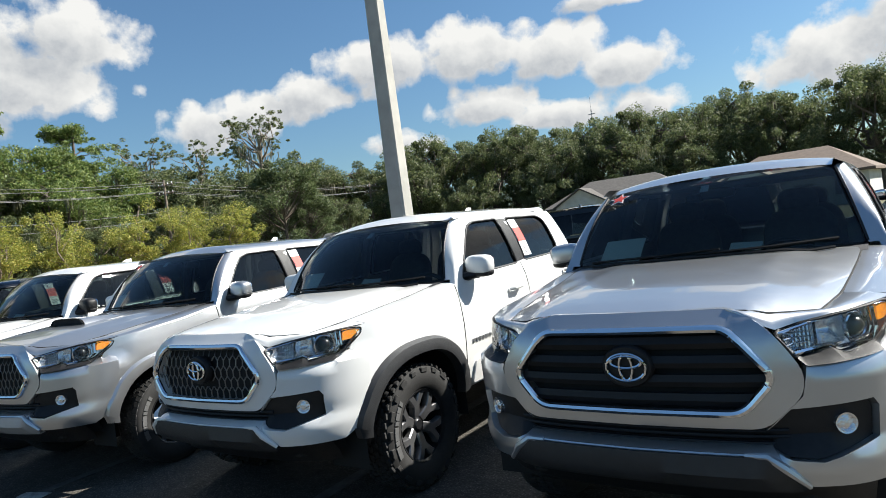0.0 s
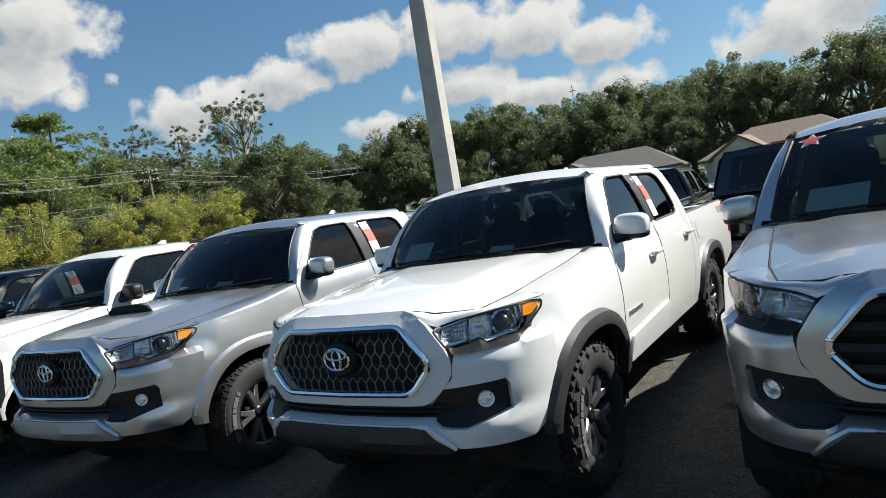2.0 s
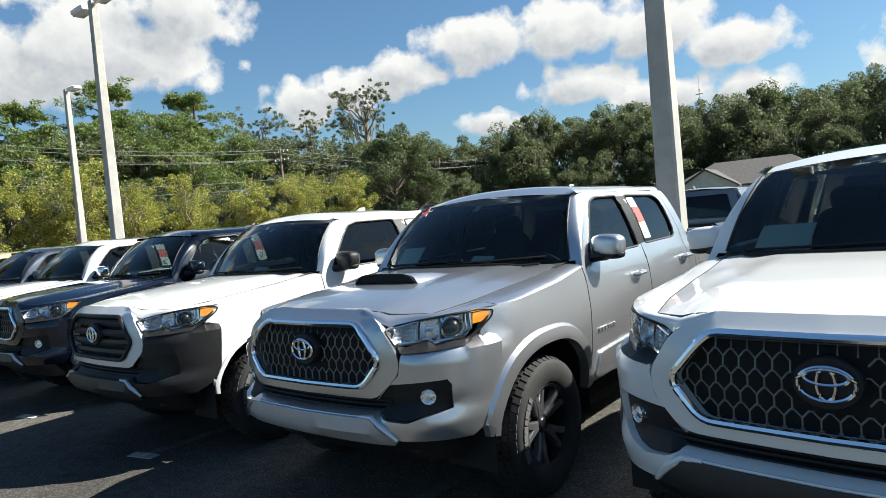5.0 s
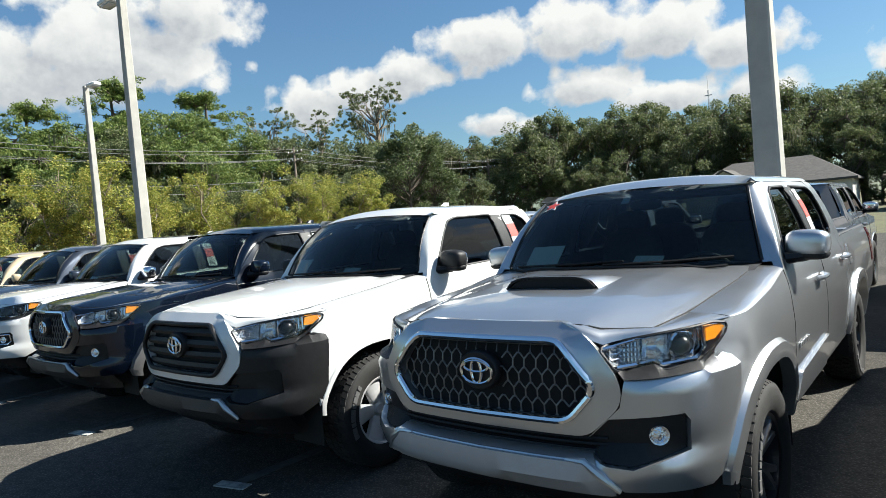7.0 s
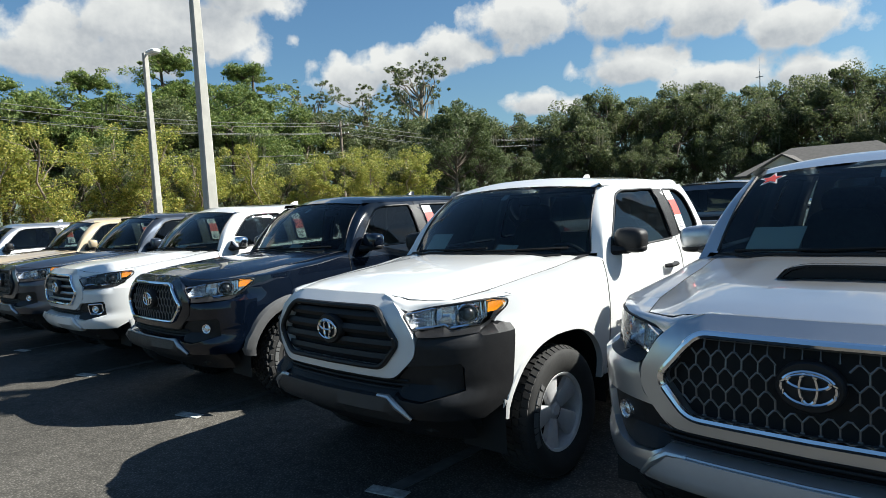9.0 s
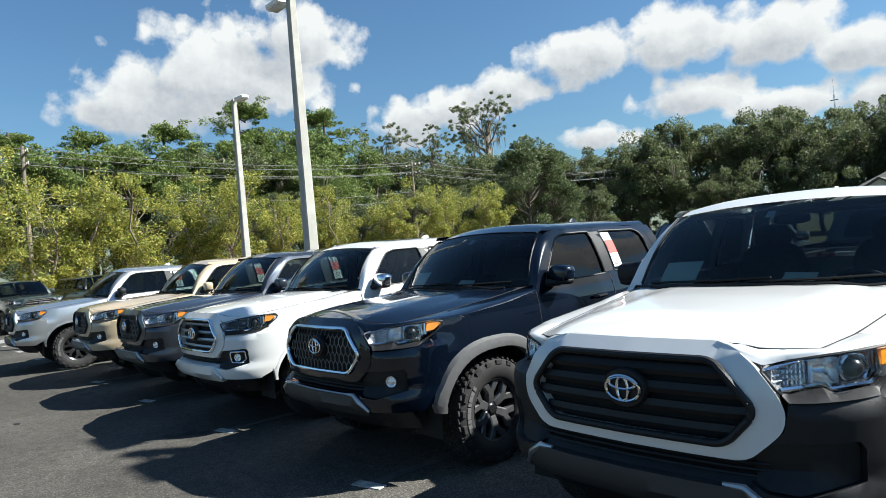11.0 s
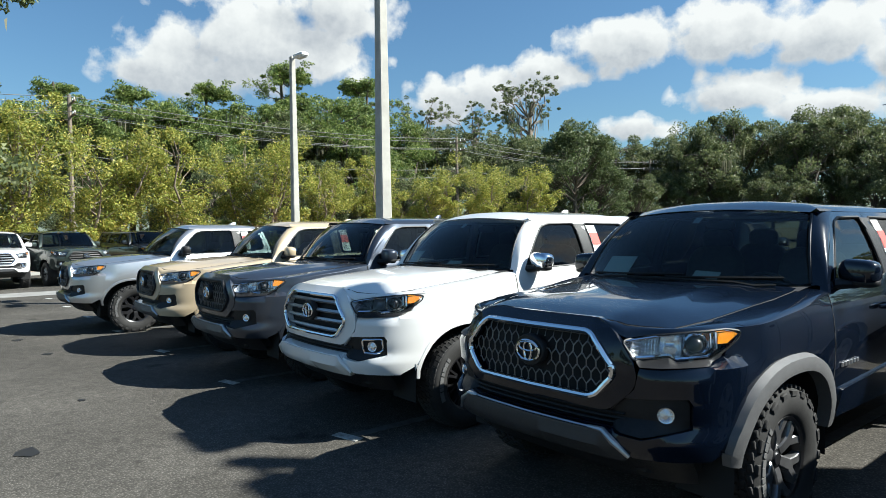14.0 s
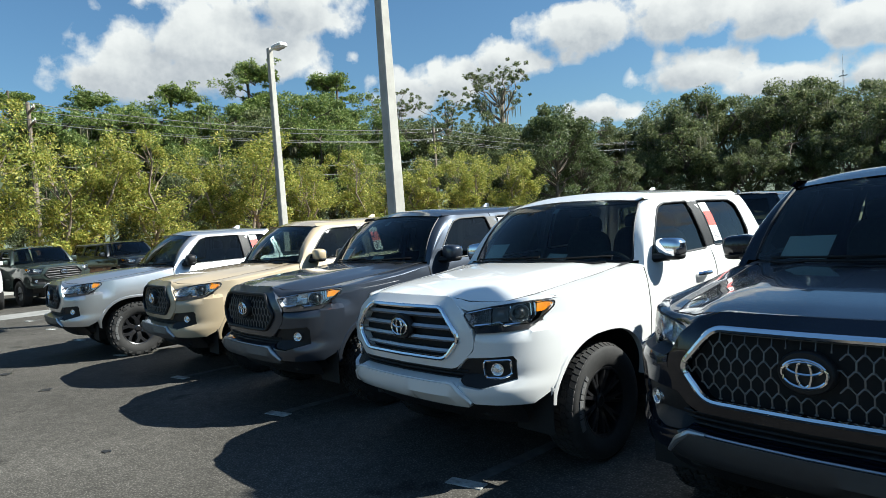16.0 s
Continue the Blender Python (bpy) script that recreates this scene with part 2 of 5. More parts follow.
class Geo:
    """Collects the corners and faces of one mesh."""

    def __init__(self):
        self.v, self.f = [], []

    def grid(self, fn, us, vs, close=False):
        o, nv = len(self.v), len(vs)
        for u in us:
            for w in vs:
                self.v.append(tuple(fn(u, w)))
        nu = len(us)
        for i in range(nu if close else nu - 1):
            for j in range(nv - 1):
                a, b = o + i * nv + j, o + ((i + 1) % nu) * nv + j
                self.f.append((a, b, b + 1, a + 1))
        return self

    def panel(self, fn, poly, holes=(), off=0.0, depth=0.04, step=0.06, sides=(1, -1)):
        """A curved plate cut out of the surface fn(u, v, off, side), with turned-in rims."""
        loops = [resample(poly, step)] + [resample(h, step) for h in holes]
        pts, edges = [], []
        for lp in loops:
            o = len(pts)
            pts += lp
            edges += [(o + i, o + (i + 1) % len(lp)) for i in range(len(lp))]
        us, ws = [p[0] for p in poly], [p[1] for p in poly]
        gu, gw = int((max(us) - min(us)) / step), int((max(ws) - min(ws)) / step)
        for i in range(1, gu + 1):
            for j in range(1, gw + 1):
                q = (min(us) + (i - 0.5) * step, min(ws) + (j - 0.5) * step)
                if inside(q, poly) and not any(inside(q, h) for h in holes) and min((q[0] - p[0]) ** 2 + (q[1] - p[1]) ** 2 for lp in loops for p in lp) > (0.55 * step) ** 2:
                    pts.append(q)
        v2, _, f2, _, _, _ = geo2.delaunay_2d_cdt([Vector(p) for p in pts], edges, [], 1, 1e-5)
        if holes:
            f2 = [f for f in f2 if not any(inside((sum(v2[i][0] for i in f) / 3, sum(v2[i][1] for i in f) / 3), h) for h in loops[1:])]
        count = {}
        for f in f2:
            for a, b in zip(f, list(f[1:]) + [f[0]]):
                k = (min(a, b), max(a, b))
                count[k] = count.get(k, 0) + 1
        rim = [k for k, n in count.items() if n == 1]
        for s in sides:
            o = len(self.v)
            self.v += [tuple(fn(p[0], p[1], off, s)) for p in v2]
            a, b, c = (Vector(self.v[o + i]) for i in f2[0][:3])
            m = v2[f2[0][0]]
            out = Vector(fn(m[0], m[1], off + 0.01, s)) - a
            turn = (b - a).cross(c - a).dot(out) < 0
            self.f += [tuple(o + i for i in (reversed(f) if turn else f)) for f in f2]
            if depth:
                low = {}
                for k in rim:
                    for i in k:
                        if i not in low:
                            low[i] = len(self.v)
                            self.v.append(tuple(fn(v2[i][0], v2[i][1], off - depth, s)))
                    self.f.append((o + k[0], o + k[1], low[k[1]], low[k[0]]))
        return self

    def box(self, c, s, m=None, bev=0.12):
        """A block with its edges taken off."""
        o = len(self.v)
        hx, hy, hz = s[0] / 2, s[1] / 2, s[2] / 2
        b = min(s) * bev
        P = []
        for z, k in ((-hz, b), (-hz + b, 0), (hz - b, 0), (hz, b)):
            ax, ay = hx - k, hy - k
            P += [(-ax + b, -ay, z), (ax - b, -ay, z), (ax, -ay + b, z), (ax, ay - b, z), (ax - b, ay, z), (-ax + b, ay, z), (-ax, ay - b, z), (-ax, -ay + b, z)]
        for p in P:
            q = Vector(p)
            q = (m @ q) if m else q
            self.v.append(tuple(q + Vector(c)))
        for r in range(3):
            for i in range(8):
                j = (i + 1) % 8
                self.f.append((o + r * 8 + i, o + r * 8 + j, o + r * 8 + 8 + j, o + r * 8 + 8 + i))
        self.f.append(tuple(o + i for i in range(7, -1, -1)))
        self.f.append(tuple(o + 24 + i for i in range(8)))
        return self

    def lathe(self, prof, n, place, tweak=None):
        """A turned shape: prof gives (radius, along) pairs, place(radius * cos, radius * sin, along) the corner."""
        o, k = len(self.v), len(prof)
        for i in range(n):
            a = 2 * math.pi * i / n
            for j, (r, h) in enumerate(prof):
                rr = tweak(i, j, r) if tweak else r
                self.v.append(tuple(place(rr * math.cos(a), rr * math.sin(a), h)))
        for i in range(n):
            for j in range(k - 1):
                a, b = o + i * k + j, o + ((i + 1) % n) * k + j
                self.f.append((a, b, b + 1, a + 1))
        return self

    def tube(self, pts, r, n=8, closed=False, flat=1.0, cap=True):
        o, k = len(self.v), len(pts)
        pts = [Vector(p) for p in pts]
        for i, p in enumerate(pts):
            if closed:
                t = pts[(i + 1) % k] - pts[i - 1]
            else:
                t = pts[min(i + 1, k - 1)] - pts[max(i - 1, 0)]
            t.normalize()
            up = Vector((0, 0, 1)) if abs(t.z) < 0.9 else Vector((0, 1, 0))
            e1 = t.cross(up).normalized()
            e2 = e1.cross(t)
            rr = r[i] if isinstance(r, (list, tuple)) else r
            for j in range(n):
                a = 2 * math.pi * j / n
                self.v.append(tuple(p + e1 * rr * math.cos(a) + e2 * rr * flat * math.sin(a)))
        for i in range(k if closed else k - 1):
            for j in range(n):
                a, b = o + i * n + j, o + i * n + (j + 1) % n
                c, d = o + ((i + 1) % k) * n + j, o + ((i + 1) % k) * n + (j + 1) % n
                self.f.append((a, b, d, c))
        if not closed and cap:
            self.f.append(tuple(o + j for j in range(n)))
            self.f.append(tuple(o + (k - 1) * n + j for j in range(n - 1, -1, -1)))
        return self

    def blob(self, c, r, m=None, p=0.8, nu=20, nv=12):
        """A rounded block (superellipsoid)."""
        def pw(q):
            return math.copysign(abs(q) ** p, q)
        def fn(u, w):
            q = Vector((r[0] * pw(math.cos(w)) * pw(math.cos(u)), r[1] * pw(math.cos(w)) * pw(math.sin(u)), r[2] * pw(math.sin(w))))
            return Vector(c) + ((m @ q) if m else q)
        return self.grid(fn, [2 * math.pi * i / nu for i in range(nu)], [-math.pi / 2 + math.pi * j / nv for j in range(nv + 1)], True)


def resample(poly, step):
    out = []
    for i, p in enumerate(poly):
        q = poly[(i + 1) % len(poly)]
        n = max(1, math.ceil(math.hypot(q[0] - p[0], q[1] - p[1]) / step))
        out += [(p[0] + (q[0] - p[0]) * k / n, p[1] + (q[1] - p[1]) * k / n) for k in range(n)]
    return out


def inside(q, poly):
    hit, n = False, len(poly)
    for i in range(n):
        (x1, y1), (x2, y2) = poly[i], poly[i - 1]
        if (y1 > q[1]) != (y2 > q[1]) and q[0] < (x2 - x1) * (q[1] - y1) / (y2 - y1) + x1:
            hit = not hit
    return hit


def rounded(poly, r, n=4):
    """A polygon with its corners rounded."""
    out = []
    for i, p in enumerate(poly):
        p, a, b = Vector(p), Vector(poly[i - 1]), Vector(poly[(i + 1) % len(poly)])
        ra, rb = min(r, (a - p).length * 0.45), min(r, (b - p).length * 0.45)
        s, e = p + (a - p).normalized() * ra, p + (b - p).normalized() * rb
        for k in range(n + 1):
            t = k / n
            out.append(tuple(s * (1 - t) ** 2 + p * 2 * t * (1 - t) + e * t * t))
    return out


def shrink(poly, d):
    cx, cy = sum(p[0] for p in poly) / len(poly), sum(p[1] for p in poly) / len(poly)
    w, h = max(p[0] for p in poly) - min(p[0] for p in poly), max(p[1] for p in poly) - min(p[1] for p in poly)
    return [(cx + (p[0] - cx) * (1 - 2 * d / w), cy + (p[1] - cy) * (1 - 2 * d / h)) for p in poly]


def mesh_of(g, name, material, smooth=True, angle=38):
    me = bpy.data.meshes.new(name)
    me.from_pydata(g.v, [], g.f)
    if material not in (M_GLASS, M_GLASSD, M_GLASSF, M_LENS):
        bm = bmesh.new()
        bm.from_mesh(me)
        bmesh.ops.recalc_face_normals(bm, faces=bm.faces)
        bm.to_mesh(me)
        bm.free()
    if smooth:
        me.polygons.foreach_set("use_smooth", [True] * len(me.polygons))
        me.set_sharp_from_angle(angle=radians(angle))
    me.materials.append(material)
    return me


def part(name, g, material, parent, label="", smooth=True):
    me = g if isinstance(g, bpy.types.Mesh) else mesh_of(g, name, material, smooth)
    ob = new(name, me)
    ob.parent = parent
    if label:
        tagged(ob, label)
    return ob


def span(a, b, n):
    return [a + (b - a) * i / n for i in range(n + 1)]


# ---- pickup truck: shape, with the nose at y = 0 and the tail at +y ----
def chaikin(p, n):
    for _ in range(n):
        q = [p[0]]
        for a, b in zip(p, p[1:]):
            q += [(a[0] * 0.75 + b[0] * 0.25, a[1] * 0.75 + b[1] * 0.25), (a[0] * 0.25 + b[0] * 0.75, a[1] * 0.25 + b[1] * 0.75)]
        p = q + [p[-1]]
    return p


PLAN = chaikin([(0, 0.06), (0.40, 0.075), (0.62, 0.13), (0.80, 0.24), (0.905, 0.42), (0.94, 0.66), (0.945, 1.0), (0.945, 6.0)], 3)
PX, PY = np.array([p[0] for p in PLAN]), np.array([p[1] for p in PLAN])
PS = np.concatenate([[0], np.cumsum(np.hypot(np.diff(PX), np.diff(PY)))])
SZ = ([0.38, 0.50, 0.62, 0.80, 0.93, 1.02, 1.12, 1.20, 1.26, 1.36, 1.50, 1.62, 1.70, 1.745], [0.865, 0.900, 0.925, 0.940, 0.945, 0.940, 0.930, 0.912, 0.886, 0.862, 0.815, 0.765, 0.715, 0.655])
FZ = ([0.40, 0.50, 0.53, 0.60, 0.645, 0.675, 0.76, 0.97, 1.06, 1.12, 1.165, 1.25], [0.16, 0.03, -0.03, -0.055, -0.045, 0.02, 0.0, 0.0, 0.015, 0.045, 0.10, 0.3])


def side_s(y):
    return float(np.interp(y, PY, PS))


def skin(s, z, off=0.0, side=1):
    """The body's outer skin: s runs round the plan from the middle of the nose along the flank."""
    sg = side if s >= 0 else -side
    s = abs(s)
    x, y = float(np.interp(s, PS, PX)), float(np.interp(s, PS, PY))
    x2, y2 = float(np.interp(s + 0.02, PS, PX)), float(np.interp(s + 0.02, PS, PY))
    l = math.hypot(x2 - x, y2 - y)
    nx, ny = (y2 - y) / l, -(x2 - x) / l
    w = min(1.0, max(0.0, 1 - (y - 0.06) / 0.55))
    if z > 0.955 and 0.45 < s < 1.32:
        t = min(1.0, max(0.0, (s - float(np.interp(z, [0.945, 1.07, 1.13], [0.612, 0.532, 0.462]))) / 0.05))
        off -= t * min(1.0, (z - 0.955) / 0.025) * float(np.interp(s, [0.5, 0.8, 1.1, 1.32], [0.085, 0.08, 0.055, 0.0]))
    k = float(np.interp(z, *SZ)) / 0.945
    k = 1 + (k - 1) * (1 - 0.6 * w)
    return Vector((sg * (x * k + nx * off), y + ny * off + w * float(np.interp(z, *FZ)), z))


def flank(y, z, off=0.0, side=1):
    return skin(side_s(y), z, off, side)


def hood_z(x, y):
    zc = float(np.interp(y, [0.10, 0.17, 0.30, 0.55, 1.0, 1.55], [1.13, 1.165, 1.195, 1.225, 1.255, 1.275]))
    x = abs(x)
    e = 0.43 + 0.06 * y
    slope = float(np.interp(y, [0.2, 0.265, 0.35, 0.6, 1.2, 1.5], [0.40, 0.34, 0.25, 0.20, 0.14, 0.05]))
    dip = 0.016 * math.exp(-((x - e - 0.05) / 0.04) ** 2) * min(1, max(0, (y - 0.5) / 0.4))
    return zc - float(np.interp(y, [0.6, 1.4], [0.014, 0.006])) * (x / 0.45) ** 2 - slope * max(0.0, x - e) * (0.8 + 0.6 * max(0.0, x - e)) - dip


def hood_at(x, y, off=0.0, side=1):
    return Vector((x, y, hood_z(x, y) + off))


def hood_edge(y):
    return float(np.interp(y, [0.2, 0.34, 0.6, 1.0, 1.55], [0.56, 0.66, 0.715, 0.745, 0.775]))


def fender_top(y):
    return float(np.interp(y, [0.25, 0.45, 0.8, 1.2, 1.56], [1.11, 1.122, 1.137, 1.168, 1.222]))


def screen(u, w, off=0.0, side=1):
    """The windscreen: u across, w from its foot to its head."""
    a = abs(u)
    foot = Vector((0.802 * u, 1.35 + 0.24 * a ** 2.2, 1.268 - 0.010 * a))
    head = Vector((0.672 * u, 1.865 + 0.07 * a ** 2.2, 1.722 - 0.035 * a ** 2))
    p = foot.lerp(head, w) + Vector((0, -0.03, 0.03)) * math.sin(math.pi * min(max(w, 0), 1))
    return p + Vector((0, -0.5, 0.85)) * off


def arch(yc, r, z0, n=26, p=2.5):
    """A squarish wheel arch from its front foot over the top to its rear foot."""
    out = []
    for i in range(n + 1):
        a = math.pi * i / n
        c, s = math.cos(a), math.sin(a)
        out.append((yc - r * math.copysign(abs(c) ** (2 / p), c), 0.385 + (r - 0.01) * abs(s) ** (2 / p)))
    out[0], out[-1] = (out[0][0], z0), (out[-1][0], z0)
    return out


GRILLE = [(-0.375, 1.103), (0.375, 1.103), (0.52, 0.925), (0.405, 0.792), (-0.405, 0.792), (-0.52, 0.925)]
SURROUND = [(-0.465, 1.130), (-0.39, 1.166), (0.39, 1.166), (0.465, 1.130), (0.534, 1.07), (0.614, 0.945), (0.608, 0.855), (0.476, 0.733), (-0.476, 0.733), (-0.608, 0.855), (-0.614, 0.945), (-0.534, 1.07)]
LAMP = [(0.535, 1.072), (0.70, 1.098), (0.90, 1.116), (1.10, 1.124), (1.185, 1.112), (1.175, 1.08), (1.10, 1.03), (0.99, 0.985), (0.80, 0.972), (0.765, 0.992), (0.70, 0.982), (0.60, 0.980)]
FOG = [(0.50, 0.745), (0.56, 0.802), (0.84, 0.815), (0.862, 0.79), (0.858, 0.678), (0.66, 0.628), (0.56, 0.640), (0.49, 0.668)]
W_FRONT, W_REAR = 1.0, 4.236
CACHE = {}


def wheel_meshes(style):
    if style in CACHE:
        return CACHE[style]
    rough = style in ("offroad", "rugged")
    pl = lambda a, b, h: (h, a, b)
    t = Geo()
    R = 0.382 if rough else 0.375
    prof = [(0.225, -0.10), (0.245, -0.118), (0.30, -0.134), (0.345, -0.130), (R - 0.010, -0.118), (R, -0.095), (R, 0.095), (R - 0.010, 0.118), (0.345, 0.130), (0.30, 0.134), (0.245, 0.118), (0.225, 0.10)]
    t.lathe(prof, 64, pl)
    rows2 = ((-0.097, 0.034, 0.0), (-0.056, 0.038, 0.5), (-0.012, 0.034, 0.2), (0.030, 0.034, 0.7), (0.068, 0.030, 0.1), (0.104, 0.026, 0.6)) if rough else ((-0.098, 0.036, 0.0), (-0.052, 0.042, 0.5), (0.0, 0.046, 0.0), (0.052, 0.042, 0.5), (0.098, 0.036, 0.0))
    nb = 44 if rough else 30 if style == "plain" else 52
    if not rough:
        across = [q for rx, rw, ph in rows2 for q in ((rx - rw / 2 - 0.003, 0, ph), (rx - rw / 2, 1, ph), (rx + rw / 2, 1, ph), (rx + rw / 2 + 0.003, 0, ph))]
        steps = [(i + q, e) for i in range(nb) for q, e in ((0.0, 0), (0.14, 0), (0.2, 1), (0.94, 1))] + [(nb, 0)]

        def tread(u, w):
            (a, e), (rx, k, ph) = steps[u], across[w]
            a, r = 2 * math.pi * (a + ph + rx * 4) / nb, R + (0.011 if e and k else -0.002) - 0.6 * max(0, abs(rx) - 0.09)
            return (rx, r * math.cos(a), r * math.sin(a))
        t.grid(tread, list(range(len(steps))), list(range(len(across))))
    for k, (rx, rw, ph) in enumerate(rows2 if rough else ()):
        for i in range(nb):
            m = Matrix.Rotation(2 * math.pi * (i + ph) / nb, 3, "X")
            tw = m @ Matrix.Rotation((0.25 if rough else 0.12) * (1 if k % 2 else -1), 3, "Z")
            t.box(m @ Vector((rx, 0, R + 0.003)), (rw, 2 * math.pi * R / nb * (0.70 if rough else 0.80), 0.018), tw, 0.15)
    if rough:
        for s in (-1, 1):
            for i in range(20):
                a = 2 * math.pi * (i + 0.5) / 20
                m = Matrix.Rotation(a, 3, "X")
                t.box(m @ Vector((s * 0.126, 0, 0.352)), (0.022, 0.050 if i % 2 else 0.065, 0.034), m, 0.2)
    let = Geo()
    for i in range(9):
        a = 0.5 + i * 0.13
        m = Matrix.Rotation(a, 3, "X")
        let.box(m @ Vector((0.135, 0, 0.305)), (0.006, 0.026 + 0.008 * (i % 3), 0.036), m)
    r = Geo()
    r.lathe([(0.228, -0.10), (0.236, 0.095), (0.228, 0.108), (0.214, 0.10), (0.205, 0.02), (0.20, -0.09)], 48, pl)
    hub = Geo()
    hub.lathe([(0.0, 0.070), (0.030, 0.070), (0.036, 0.062), (0.060, 0.055), (0.062, 0.02)], 24, pl)
    # near-black disc puts the shade of the rim's recess behind the spokes
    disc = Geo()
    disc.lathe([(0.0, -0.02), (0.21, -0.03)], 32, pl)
    spokes = Geo()
    ns = {"offroad": 6, "sport": 5, "steel": 5, "limited": 9, "rugged": 6, "plain": 6}[style]

    def spoke(a0, a1, r0, r1, w0, w1, h0, h1, th):
        def fn(u, w):
            r, h = r0 + (r1 - r0) * u, h0 + (h1 - h0) * u ** 0.7
            wd, a = (w0 + (w1 - w0) * u) / 2, a0 + (a1 - a0) * u
            prof2 = [(-wd, -th), (-wd, 0), (-wd * 0.75, 0.008), (wd * 0.75, 0.008), (wd, 0), (wd, -th)]
            x, k = prof2[w]
            ca, sa = math.cos(a), math.sin(a)
            return (h + k, r * ca - x * sa, r * sa + x * ca)
        spokes.grid(fn, span(0, 1, 5), list(range(6)))
    for i in range(ns):
        a = 2 * math.pi * i / ns + 0.25
        if style == "steel":
            spoke(a, a, 0.05, 0.212, 0.075, 0.15, 0.055, 0.075, 0.03)
        elif style == "limited":
            spoke(a - 0.05, a - 0.12, 0.05, 0.212, 0.028, 0.022, 0.055, 0.085, 0.03)
            spoke(a + 0.05, a + 0.12, 0.05, 0.212, 0.028, 0.022, 0.055, 0.085, 0.03)
        elif style == "sport":
            spoke(a - 0.08, a - 0.22, 0.05, 0.215, 0.045, 0.035, 0.055, 0.085, 0.035)
            spoke(a + 0.08, a + 0.22, 0.05, 0.215, 0.045, 0.035, 0.055, 0.085, 0.035)
        else:
            spoke(a, a, 0.05, 0.16, 0.06, 0.075, 0.055, 0.078, 0.035)
            spoke(a - 0.10, a - 0.30, 0.13, 0.215, 0.045, 0.06, 0.072, 0.085, 0.035)
            spoke(a + 0.10, a + 0.30, 0.13, 0.215, 0.045, 0.06, 0.072, 0.085, 0.035)
    CACHE[style] = [("tyre", mesh_of(t, "tyre", M_TYRE), ""), ("raised_lettering", mesh_of(let, "raised_lettering", M_TYRELET), ""),
                    ("rim", mesh_of(r, "rim", M_STEELW if style == "steel" else M_DARKALLOY), ""),
                    ("rim_recess_shade", mesh_of(disc, "rim_recess_shade", M_VOID), ""),
                    ("spokes", mesh_of(spokes, "spokes", {"steel": M_STEELW, "offroad": M_GUN, "sport": M_GUN, "limited": M_DARKALLOY, "rugged": M_DARKALLOY, "plain": M_SATIN}[style]), ""),
                    ("hub_cap", mesh_of(hub, "hub_cap", M_STEELW if style == "steel" else M_DARKALLOY), "")]
    return CACHE[style]


def oval(cx, cz, rx, rz, n=28):
    return [(cx + rx * math.cos(2 * math.pi * i / n), cz + rz * math.sin(2 * math.pi * i / n)) for i in range(n)]


